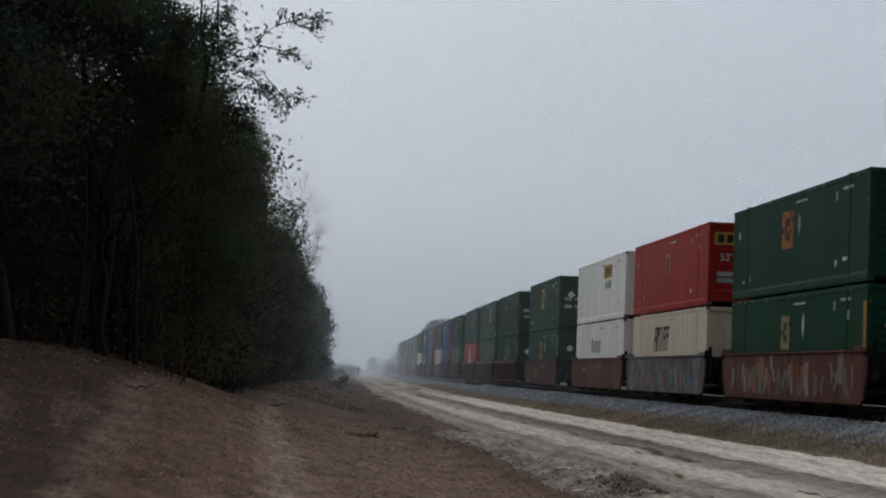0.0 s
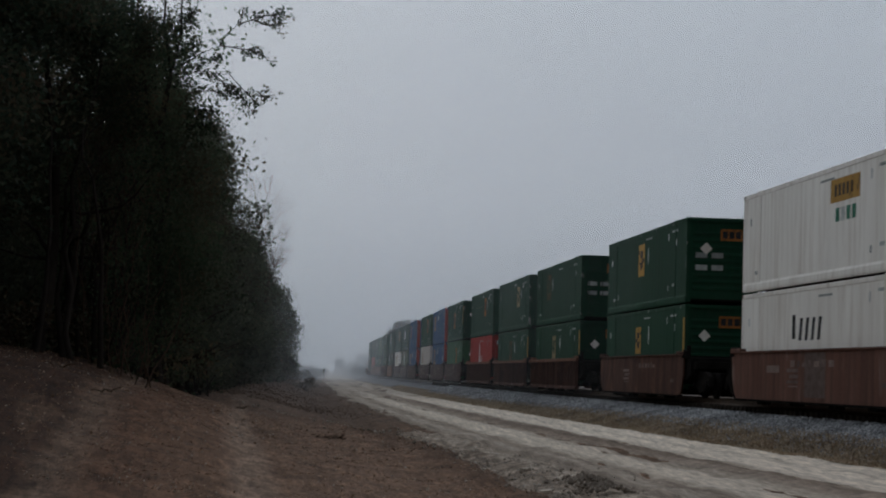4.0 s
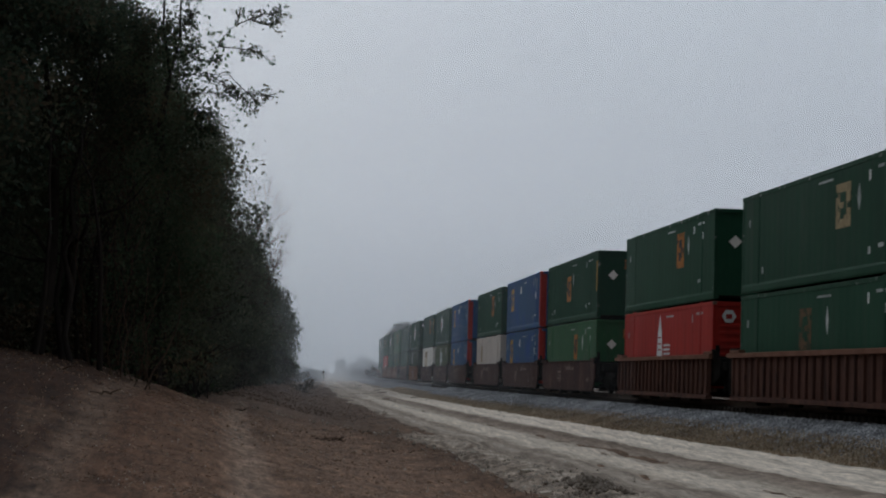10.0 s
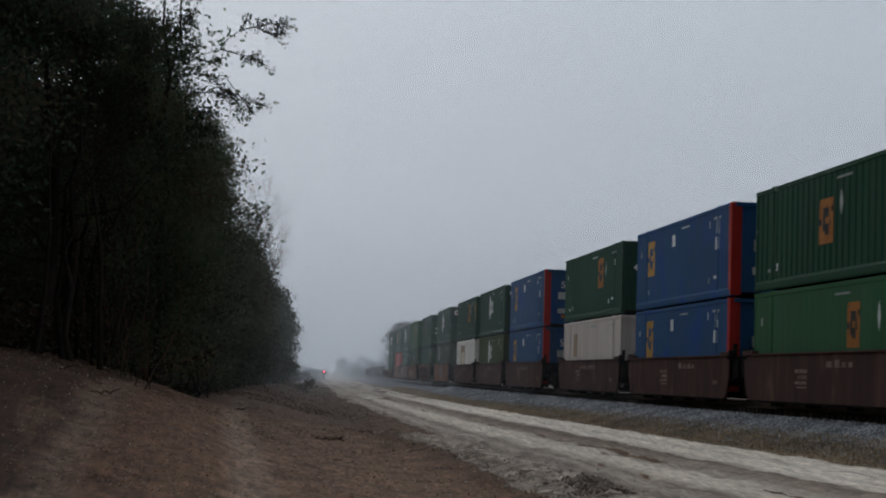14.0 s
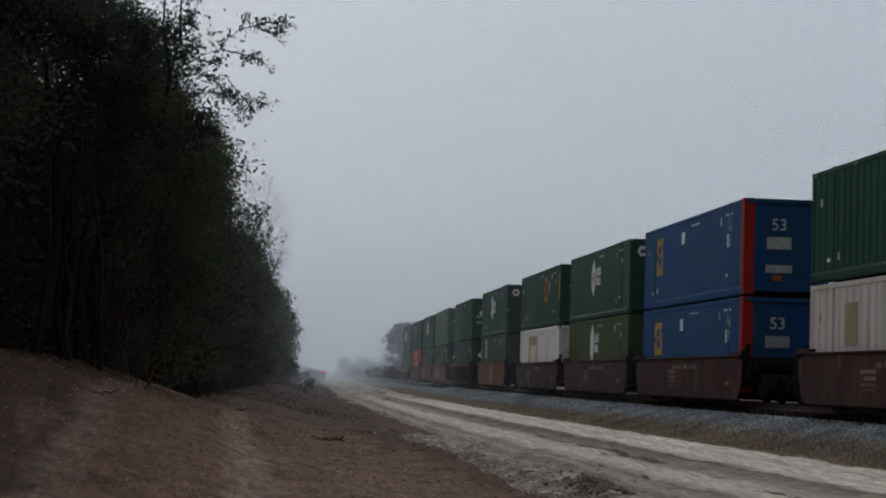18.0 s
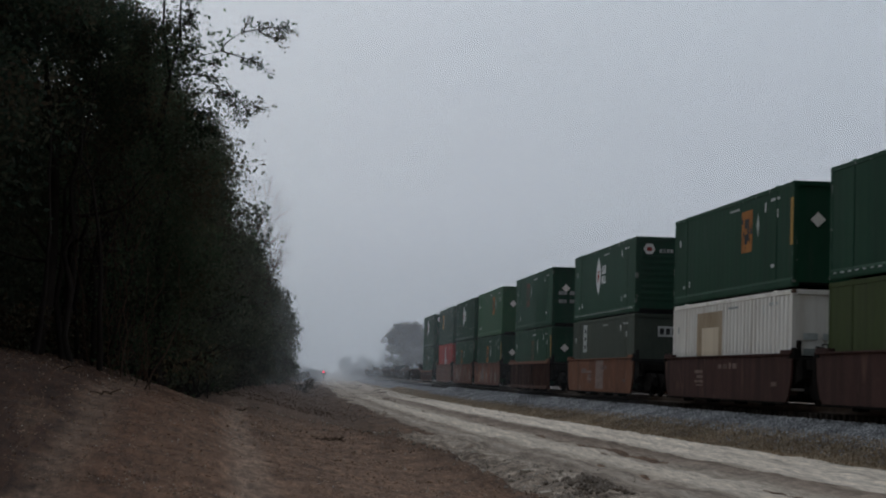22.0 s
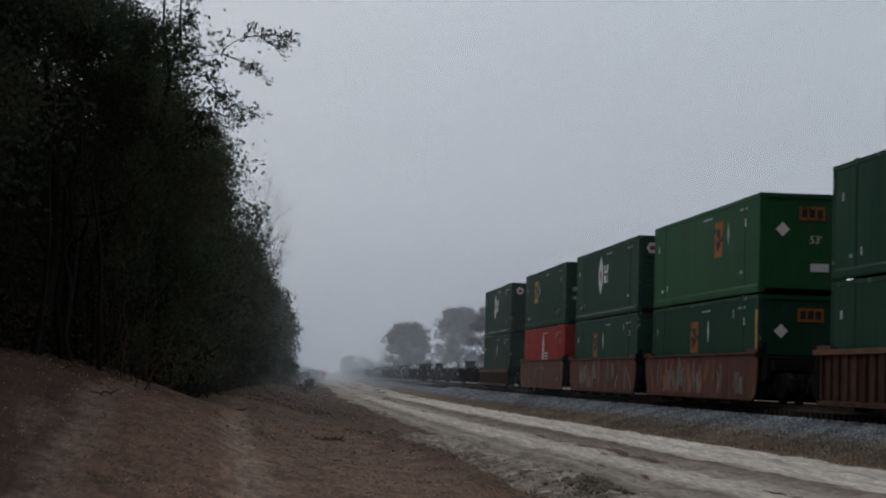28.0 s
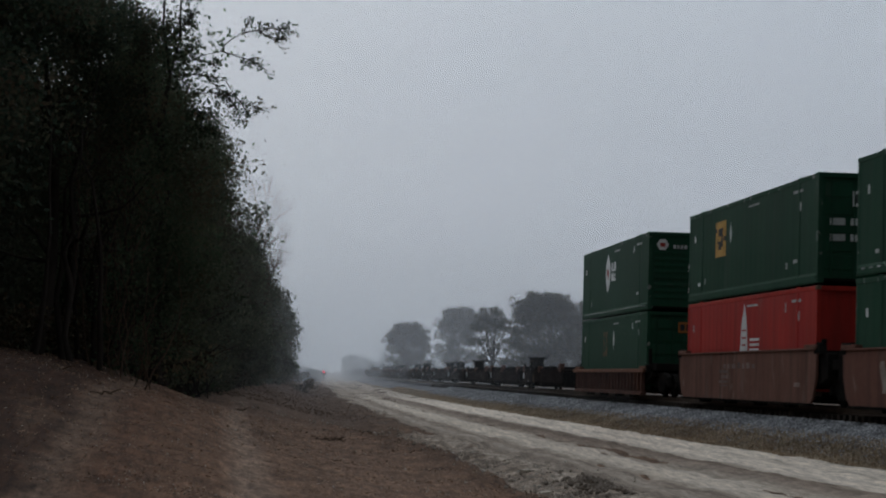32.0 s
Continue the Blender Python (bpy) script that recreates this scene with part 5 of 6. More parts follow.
def container(seed, color, label, side="", end="rib", ends="", ribs=(0.6, 0.0022), strip="", band=False, length=LONG, bare=False):
    """A long steel container: ribbed walls, rails, posts, corner castings, leading end and its markings. Origin at the middle of its base."""
    rg = random.Random(seed)
    m, worn = M[color], M["green_worn" if color == "green" else color]
    c = tagged(new("shipping_container"), label, "container", "containers of the train")
    e = length / 2
    part("side_wall", ribbed(-e + 0.16, e - 0.16, ribs[0], ribs[1], 0.26, TALL - 0.13, -SIDE, -1, m, "side_wall"), c)
    part("side_wall", ribbed(-e + 0.16, e - 0.16, ribs[0], ribs[1], 0.26, TALL - 0.13, SIDE, 1, m, "side_wall"), c)
    part("roof", boxes("roof", [(-SIDE + 0.02, SIDE - 0.02, -e + 0.02, e - 0.02, TALL - 0.12, TALL - 0.02)], m, 0.01), c)
    part("floor", boxes("floor", [(-SIDE + 0.03, SIDE - 0.03, -e + 0.03, e - 0.03, 0.06, 0.25)], M["black"]), c)
    for x in () if bare else (-1, 1):
        part("top_rail", boxes("top_rail", [(x * (SIDE - 0.03) - 0.045, x * (SIDE - 0.03) + 0.045, -e + 0.1, e - 0.1, TALL - 0.13, TALL - 0.005)], worn, 0.012), c)
        part("bottom_rail", prism("bottom_rail", [(x * (SIDE - 0.08), 0.0), (x * (SIDE + 0.018), 0.0), (x * (SIDE + 0.030), 0.05), (x * (SIDE + 0.026), 0.19), (x * (SIDE - 0.004), 0.27), (x * (SIDE - 0.08), 0.27)][::int(x)], -e + 0.1, e - 0.1, m, "y"), c)
        for y in (-e, e):
            part("corner_post", boxes("corner_post", [(x * (SIDE - 0.05) - 0.062, x * (SIDE - 0.05) + 0.062, min(y, y - math.copysign(0.17, y)), max(y, y - math.copysign(0.17, y)), 0.12, TALL - 0.1)], worn, 0.01), c)
            for z in (0.0, TALL - 0.118):
                part("corner_casting", boxes("corner_casting", [(x * (SIDE - 0.07) - 0.09, x * (SIDE - 0.07) + 0.09, y - math.copysign(0.085, y) - 0.09, y - math.copysign(0.085, y) + 0.09, z, z + 0.122)], M["casting"] if color in ("white", "cream", "red") else worn, 0.012), c)
        for y in (-6.1, 6.1):
            if length > 14:
                part("stacking_post", boxes("stacking_post", [(x * (SIDE - 0.03) - 0.045, x * (SIDE - 0.03) + 0.045, y - 0.10, y + 0.10, 0.02, TALL + 0.03)], m, 0.01), c)
    # leading and trailing ends
    for sgn in (-1, 1):
        w = part("end_wall", boxes("end_wall", [(-SIDE + 0.09, SIDE - 0.09, sgn * e - 0.05 * (sgn > 0), sgn * e + 0.05 * (sgn < 0), 0.12, TALL - 0.1)], m), c)
        if sgn < 0 and end == "rib":
            for k in range(9):
                z = 0.42 + k * 0.235
                part("rib", boxes("rib", [(-SIDE + 0.2, SIDE - 0.2, -e - 0.03, -e + 0.01, z, z + 0.11)], m, 0.012), w)
        if sgn < 0 and end == "door":
            for x in (-0.95, -0.35, 0.35, 0.95):
                part("lock_rod", boxes("lock_rod", [(x - 0.02, x + 0.02, -e - 0.05, -e, 0.2, TALL - 0.16)], m, 0.006), w)
            for k in range(5):
                z = 0.35 + k * 0.48
                bits("door_panel", [(x0, x0 + 1.08, -e - 0.018, -e, z, z + 0.36) for x0 in (-1.13, 0.05)], m, w, 0.006)
        part("end_beam", boxes("end_beam", [(-SIDE + 0.1, SIDE - 0.1, sgn * e - 0.08, sgn * e + 0.02 * sgn + 0.0001, TALL - 0.13, TALL - 0.01)] if sgn < 0 else [(-SIDE + 0.1, SIDE - 0.1, e - 0.05, e + 0.02, TALL - 0.13, TALL - 0.01)], m), c)
    # markings of the near side
    if length > 14 and side != "none":
        plate(c, "marking", along(0.60), along(0.52), 2.56, 2.62, M["mark_dim"])
        plate(c, "marking", along(0.90), along(0.84), 2.52, 2.60, M["mark_dim"])
        for f, z, w, h in ((0.055, 1.95, 0.14, 0.22), (0.10, 0.48, 0.28, 0.10), (0.155, 0.50, 0.12, 0.20), (0.80, 0.50, 0.14, 0.18), (0.86, 0.62, 0.5, 0.10), (0.885, 2.02, 0.16, 0.24), (0.80, 2.28, 0.12, 0.26)):
            if rg.random() < 0.8:
                y = along(f)
                plate(c, "marking", y - w / 2, y + w / 2, z, z + h, M[rg.choice(("mark", "mark_dim", "mark_dim"))])
    for what in (side.split() if "@" in side else ()):
        k, f = what.split("@")
        f = float(f)
        k, hue = (k.split(":") + ["yellow"])[:2]
        hue = hue if hue == "yellow" else "hue_" + hue
        if k == "amber":
            logo(c, f, 1.55 if strip and ribs[0] < 0.6 else 1.85, 1.3, 1.45, rg, hue)
            part("emblem", prism("emblem", [(along(f + 0.085) + 0.16 * a, 1.95 + 0.33 * b) for a, b in ((0, 1), (1, 0), (0, -1), (-1, 0))], -SIDE - 0.006, -SIDE + 0.004, M["mark_dim"]), c)
        elif k == "lowamber":
            logo(c, f, 1.78, 1.15, 1.2, rg, hue)
            part("emblem", prism("emblem", [(along(f + 0.13) + 0.12 * a, 1.95 + 0.36 * b) for a, b in ((0, 1), (1, 0), (0, -1), (-1, 0))], -SIDE - 0.006, -SIDE + 0.004, M["mark"]), c)
        elif k == "leaf":
            leaf_logo(c, f, 1.75, 1.6, 1.15)
            bits("dash", [(-SIDE - 0.036, -SIDE - 0.024, y - 0.12, y + 0.12, 0.14, 0.18) for y in np.arange(-7.4, 7.5, 0.62)], M["mark_dim"], c)
        elif k == "lowleaf":
            leaf_logo(c, f, 1.85, 1.7, 1.05, False)
        elif k == "sail":
            sail_logo(c, f, 1.92, 1.5, 1.15)
        elif k == "blue":
            logo(c, 0.18, 1.82, 1.35, 1.35, rg, "yellow", "blue")
            plate(c, "marking", along(0.45), along(0.42), 2.05, 2.45, M["mark"])
            plate(c, "marking", along(0.885), along(0.855), 1.55, 1.95, M["mark"])
            plate(c, "marking", along(0.885), along(0.865), 2.05, 2.5, M["mark_dim"])
        elif k == "bars":
            for q, gap in enumerate((0.40, 0.62, 0.0, 0.44, 0.50)):
                y = along(f - 0.045 + 0.040 * q)
                for at in (0.22, -0.22) if q in (0, 1, 3) else (0.0,):
                    part("marking", prism("marking", [(y + at + 0.20, 1.40), (y + at + 0.02, 1.40), (y + at - 0.16, 2.36), (y + at + 0.02, 2.36)], -SIDE - 0.006, -SIDE + 0.004, M["ink"]), c)
                if gap:
                    z = 1.40 + gap
                    plate(c, "marking", y - 0.30, y + 0.24, z, z + 0.16, M["ink"], proud=0.009)
                    plate(c, "marking", y - 0.40, y + 0.14, 2.22, 2.36, M["ink"], proud=0.009)
        elif k == "smallbars":
            plate(c, "marking", along(f + 0.02), along(f), 1.5, 2.15, M["ink"])
            for q in range(4):
                y = along(f + 0.055 + 0.038 * q)
                part("marking", prism("marking", [(y + 0.22, 1.45), (y - 0.04, 1.45), (y - 0.20, 2.05), (y + 0.06, 2.05)], -SIDE - 0.006, -SIDE + 0.004, M["ink"]), c)
        elif k == "sign":
            p = plate(c, "sign_panel", along(f + 0.16), along(f), 1.95, 2.55, M["yellow"], label="amber sign panel with dark strokes")
            bits("lettering", [(-SIDE - 0.011, -SIDE - 0.004, along(f + 0.03 + 0.022 * q) - 0.09, along(f + 0.03 + 0.022 * q) + 0.09, 2.1, 2.4) for q in range(5)], M["ink"], p)
            for q in range(4):
                plate(c, "marking", along(f + 0.05 + 0.03 * q), along(f + 0.03 + 0.03 * q), 1.45, 1.8, M["green_mark" if q != 1 else "mark_dim"])
        elif k == "emblem":
            y = along(f)
            p = plate(c, "logo_panel", y - 0.42, y + 0.42, 1.45, 2.2, M["yellow"])
            part("lettering", prism("lettering", [(y + 0.3, 1.55), (y - 0.1, 1.5), (y - 0.3, 1.9), (y, 2.12), (y + 0.25, 1.95)], -SIDE - 0.011, -SIDE - 0.004, M["ink"]), p)
        elif k == "panel":
            y = along(f)
            plate(c, "sign_panel", y - 0.55, y + 0.55, 1.3, 2.35, M["stain"], proud=0.012)
        elif k == "stains":
            plate(c, "patch", along(0.47), along(0.24), 0.3, 2.55, M["stain"], label="rust-stained patch of the wall", proud=0.008)
            plate(c, "patch", along(0.44), along(0.29), 0.9, 2.05, M["cream"], label="repainted cream rectangle", proud=0.013)
        elif k == "whitepanel":
            y = along(f)
            p = plate(c, "logo_panel", y - 0.5, y + 0.5, 1.5, 2.7, M["mark_dim"])
            bits("lettering", [(-SIDE - 0.011, -SIDE - 0.004, y - 0.25, y + 0.1, z, z + 0.16) for z in (1.65, 2.0, 2.35)], M["ink"], p)
    if strip:
        plate(c, "stripe", -e + 0.05, -e + 0.30, 0.7 if strip == "low" else 1.15, 2.45, M["yellow"], label="upright amber stripe at the corner", proud=0.02)
    if band:
        part("band", boxes("band", [(-SIDE - 0.022, -SIDE + 0.3, -e - 0.022, -e + 0.36, 0.02, TALL + 0.006)], M["red"], 0.008), c, "red corner band")
    # markings of the leading end
    for what in ends.split():
        if what == "diamond":
            part("emblem", prism("emblem", [(-0.64 + 0.21 * a, 1.84 + 0.21 * b) for a, b in ((0, 1), (-1, 0), (0, -1), (1, 0))], -e - 0.045, -e - 0.03, M["white"], "y"), c, "white diamond panel")
        elif what == "disc":
            part("emblem", prism("emblem", [(-0.80 + 0.23 * math.cos(a * math.pi / 3), 2.42 + 0.23 * math.sin(a * math.pi / 3)) for a in range(6)][::-1], -e - 0.045, -e - 0.03, M["mark"], "y"), c, "white six-sided badge")
            bits("lettering", [(-0.90, -0.70, -e - 0.05, -e - 0.04, 2.34, 2.49)], M["red_mark"], c)
            bits("marking", [(-0.4 + 0.14 * q, -0.3 + 0.14 * q, -e - 0.045, -e - 0.03, 2.28, 2.42) for q in range(4)], M["mark_dim"], c)
        elif what == "sign":
            p = part("sign_panel", boxes("sign_panel", [(-0.15, 0.62, -e - 0.045, -e - 0.03, 2.12, 2.52)], M["hue_orange"]), c, "amber end panel with dark strokes")
            bits("lettering", [(-0.08 + 0.23 * q, 0.09 + 0.23 * q, -e - 0.05, -e - 0.04, 2.2, 2.44) for q in range(3)], M["ink"], p)
        elif what == "whitesign":
            p = part("sign_panel", boxes("sign_panel", [(-0.40, 0.40, -e - 0.045, -e - 0.03, 2.02, 2.42)], M["mark"]), c, "white end panel with dark strokes")
            bits("lettering", [(-0.33 + 0.24 * q, -0.17 + 0.24 * q, -e - 0.05, -e - 0.04, 2.10, 2.34) for q in range(3)], M["ink"], p)
        elif what == "53":
            part("number", letters("53'", 0.32), c, "white number on the end", pose(0.35, -e - 0.035, 1.45))
        elif what == "nearsign":
            p = part("sign_panel", boxes("sign_panel", [(-1.12, -0.05, -e - 0.045, -e - 0.03, 2.1, 2.55)], M["yellow"]), c, "amber end panel with dark strokes")
            bits("lettering", [(-1.0 + 0.32 * q, -0.78 + 0.32 * q, -e - 0.05, -e - 0.04, 2.18, 2.46) for q in range(3)], M["ink"], p)
            part("number", letters("53'", 0.36), c, "white number on the end", pose(-0.70, -e - 0.035, 1.55))
            bits("marking", [(-1.0, -0.35, -e - 0.045, -e - 0.03, z, z + 0.16) for z in (1.0, 0.78)], M["mark_dim"], c)
        elif what == "big53":
            part("number", letters("53", 0.5), c, "white number on the end", pose(-0.25, -e - 0.035, 1.95))
            bits("marking", [(-0.62, 0.12, -e - 0.045, -e - 0.03, 1.38, 1.74), (-0.65, 0.15, -e - 0.045, -e - 0.03, 0.66, 0.9)], M["mark_dim"], c)
            bits("marking", [(-0.45, -0.15, -e - 0.045, -e - 0.03, 0.42, 0.6)], M["hue_orange"], c)
        elif what == "label":
            bits("marking", [(0.2, 0.75, -e - 0.045, -e - 0.03, 0.62, 0.86)], M["mark"], c)
        elif what == "bars":
            bits("marking", [(-1.0 + 0.55 * (q % 2), -0.6 + 0.55 * (q % 2), -e - 0.045, -e - 0.03, 1.1 + 0.42 * (q // 2), 1.28 + 0.42 * (q // 2)) for q in range(4)], M["mark_dim"], c)
        elif what == "lights":
            bits("marking", [(0.3, 1.0, -e - 0.045, -e - 0.03, 0.9, 1.12)], M["yellow"], c)
        elif what == "column":
            bits("marking", [(1.0, 1.12, -e - 0.045, -e - 0.03, 1.2 + 0.16 * q, 1.3 + 0.16 * q) for q in range(7)], M["mark_dim"], c)
    return c


def bogie(parent, y):
    """A two-axle truck under the end of a car."""
    b = part("truck", boxes("truck", [(-1.05, 1.05, y - 0.2, y + 0.2, 0.35, 0.85)], M["black"], 0.03), parent)
    for x in (-1.0, 1.0):
        pts = [(y - 1.25, 0.38), (y - 1.15, 0.72), (y - 0.5, 0.88), (y + 0.5, 0.88), (y + 1.15, 0.72), (y + 1.25, 0.38), (y + 0.75, 0.45), (y + 0.45, 0.2), (y - 0.45, 0.2), (y - 0.75, 0.45)]
        part("side_frame", prism("side_frame", pts, x - 0.08, x + 0.08, M["black"]), b)
        for dy in (-0.89, 0.89):
            part("wheel", disc_wheel("wheel", 0.42, x * 0.755 - 0.07, x * 0.755 + 0.07, M["black"]), b, at=pose(0, y + dy, 0.42))
            part("bearing", disc_wheel("bearing", 0.14, x * 1.0 - 0.14, x * 1.0 + 0.14, M["black"], 12), b, at=pose(0, y + dy, 0.44))


def handbrake(parent, y, x=-1.15):
    part("grab_iron", tubes("grab_iron", [([(x, y - 0.25, 1.2), (x, y - 0.25, 1.62), (x, y + 0.25, 1.62), (x, y + 0.25, 1.2)], [0.025] * 4)], M["black"], 5), parent)


def stroke(s, y, z, h, w, lean, material, out, name="painted_shape"):
    """One sprayed stroke: a bent upright band with swelling width, laid on the car's side."""
    left, right = [], []
    for k in range(7):
        q = k / 6
        c = y + lean * (q - 0.5) + 0.12 * math.sin(q * 5 + y * 3)
        g = w * (0.35 + 0.65 * math.sin(math.pi * (0.1 + 0.8 * q)))
        left.append((c - g / 2, z + h * q))
        right.append((c + g / 2, z + h * q))
    part(name, prism(name, left + right[::-1], -1.4505 - out, -1.447, material), s)


def markings(s, color, rg, half, top):
    """Sprayed shapes and worn lettering on the near side of a plain well car."""
    if color in ("tag_blue", "tag_rust"):
        blue = color == "tag_blue"
        y, k = -half + 0.9, 0
        while y < half - 0.9:
            if blue or rg.random() < (0.8 if abs(y - 2.5) < 2.6 else 0.22):
                pick = rg.choice(("spray_blue", "spray_pale", "spray_blue", "spray_orange", "spray_pale", "faint", "spray_pale") if blue else ("spray_pale", "spray_pale", "spray_orange", "faint"))
                stroke(s, y, rg.choice((0.22, 0.25, 0.4, 0.6)), rg.uniform(0.35, 0.75) if blue else rg.uniform(0.5, 0.95), rg.choice((0.10, 0.16, 0.28, 0.45) if blue else (0.16, 0.30, 0.45, 0.60)), rg.gauss(0, 0.2), M[pick], 0.002 + 0.0015 * (k % 4))
                k += 1
            y += rg.uniform(0.08, 0.24)
    else:
        y = rg.uniform(-3.5, -2.0)
        for k in range(rg.randint(4, 7)):
            w = rg.uniform(0.25, 0.55)
            part("marking", boxes("marking", [(-1.457, -1.447, y, y + w, 1.0, 1.0 + rg.uniform(0.12, 0.2))], M["faint"]), s)
            y += w + 0.25
        y = rg.uniform(1.0, 2.6)
        for z0, z1, w in ((0.86, 0.96, 1.2), (0.70, 0.80, 0.9), (0.56, 0.64, 1.2), (0.46, 0.50, 1.0)):
            part("marking", boxes("marking", [(-1.457, -1.447, y, y + w, z0, z1)], M["faint"]), s)
        part("marking", boxes("marking", [(-1.457, -1.447, -half + 1.3, -half + 1.9, 0.5, 0.62)], M["faint"]), s)
        if color in ("orange_rust", "red_rust"):
            part("patch", boxes("patch", [(-1.455, -1.447, -1.6, 0.4, 0.2, 1.38)], M["faint"]), s, "grey-mauve repainted patch")
            part("marking", boxes("marking", [(-1.457, -1.447, 3.0, 4.4, 0.85, 1.05)], M["faint"]), s)


def well_car(kind, color, label, front, rear, rg, chord="chord", top=1.47, half=8.32):
    """One unit of a well car: deep sides between the trucks, end platforms, trucks at the ends asked for."""
    w = tagged(new("well_car"), label, "railway car", "well cars of the train")
    m = M[color]
    for x in (-1, 1):
        lo, hi = (x * 1.42 - 0.03, x * 1.42 + 0.03)
        if kind == "plate":
            pts = [(-half - 0.34, top), (-half - 0.26, 0.72), (-half + 0.02, 0.24), (-half + 0.25, 0.08), (half - 0.25, 0.08), (half - 0.02, 0.24), (half + 0.26, 0.72), (half + 0.34, top)]
            s = part("side_plate", prism("side_plate", pts, lo, hi, m), w)
            part("top_flange", boxes("top_flange", [(x * 1.42 - 0.09, x * 1.42 + 0.07, -half - 0.3, half + 0.3, top, top + 0.05)], m, 0.01), s)
            part("bottom_flange", boxes("bottom_flange", [(x * 1.42 - 0.09, x * 1.42 + 0.08, -half + 0.25, half - 0.25, 0.02, 0.08)], M["black"], 0.01), s)
            if x < 0:
                markings(s, color, rg, half, top)
        else:
            s = part("side_plate", boxes("side_plate", [(lo, hi, -half, half, 0.14, top - 0.1)], m), w)
            n = 22
            for k in range(n + 1):
                y = -half + 0.15 + k * (2 * half - 0.3) / n
                part("rib", boxes("rib", [(x * 1.47 - 0.055, x * 1.47 + 0.055, y - 0.06, y + 0.06, 0.2, top - 0.1)], m, 0.008), s)
            part("top_chord", boxes("top_chord", [(x * 1.45 - 0.13, x * 1.45 + 0.10, -half - 0.45, half + 0.45, top - 0.1, top + 0.04)], M[chord], 0.012), s, "rusty top chord")
            part("bottom_chord", boxes("bottom_chord", [(x * 1.45 - 0.11, x * 1.45 + 0.1, -half, half, 0.04, 0.16)], m, 0.01), s)
    for y in (-5.6, -2.2, 1.6, 5.2):
        part("underframe_bracket", boxes("underframe_bracket", [(-1.44, -1.16, y - 0.28, y + 0.28, -0.06, 0.07)], M["black"], 0.01), w)
    part("well_floor", boxes("well_floor", [(-1.4, 1.4, -half + 0.9, half - 0.9, 0.22, 0.33)], M["black"]), w)
    for sgn in (-1, 1):
        y0 = sgn * (half - 0.1)
        part("bulkhead", boxes("bulkhead", [(-1.38, 1.38, min(y0, y0 + sgn * 0.12), max(y0, y0 + sgn * 0.12), 0.75, top)], M["black"]), w)
        y1 = sgn * (half + 1.5)
        part("end_platform", boxes("end_platform", [(-1.25, 1.25, min(y0, y1), max(y0, y1), 0.95, 1.22)], M["black"], 0.02), w)
        y2 = sgn * (half + 0.75)
        part("end_web", prism("end_web", [(y0 - sgn * 1.3, 0.2), (y0 - sgn * 0.3, top - 0.03), (y2 + sgn * 0.3, top - 0.10), (y2 + sgn * 0.3, 0.75)], -1.34, 1.34, M["black"]), w)
        for x in (-1, 1):
            yy = sgn * (half + 0.35)
            ya, yb = sorted((sgn * (half - 0.8), sgn * (half + 0.4)))
            part("end_bracket", boxes("end_bracket", [(x * 1.38 - 0.11, x * 1.38 + 0.11, ya, yb, top + 0.051, top + 0.14)], m if kind == "plate" else M[chord], 0.012), w)
            pts = [(yy - 0.32, top - 0.1), (yy - 0.26, top + 0.15), (yy + 0.05, top + 0.20), (yy + 0.30, top - 0.1)]
            part("container_guide", prism("container_guide", pts, x * 1.36 - 0.1, x * 1.36 + 0.1, M["black"]), w)
    handbrake(w, half + 0.6)
    part("post", boxes("post", [(-1.36, -1.26, -half - 0.62, -half - 0.42, 1.2, 1.75)], M["black"], 0.01), w, "upright brake stand at the car's end")
    for y in [front] * bool(front) + [rear] * bool(rear):
        bogie(w, y)
        s = math.copysign(1, y)
        if abs(y) in (9.85,):
            part("coupler", boxes("coupler", [(-0.25, 0.25, min(y, y + s * 2.6), max(y, y + s * 2.6), 0.7, 1.0)], M["black"], 0.03), w)
    return w


GREEN = "dark green steel container, worn white markings"
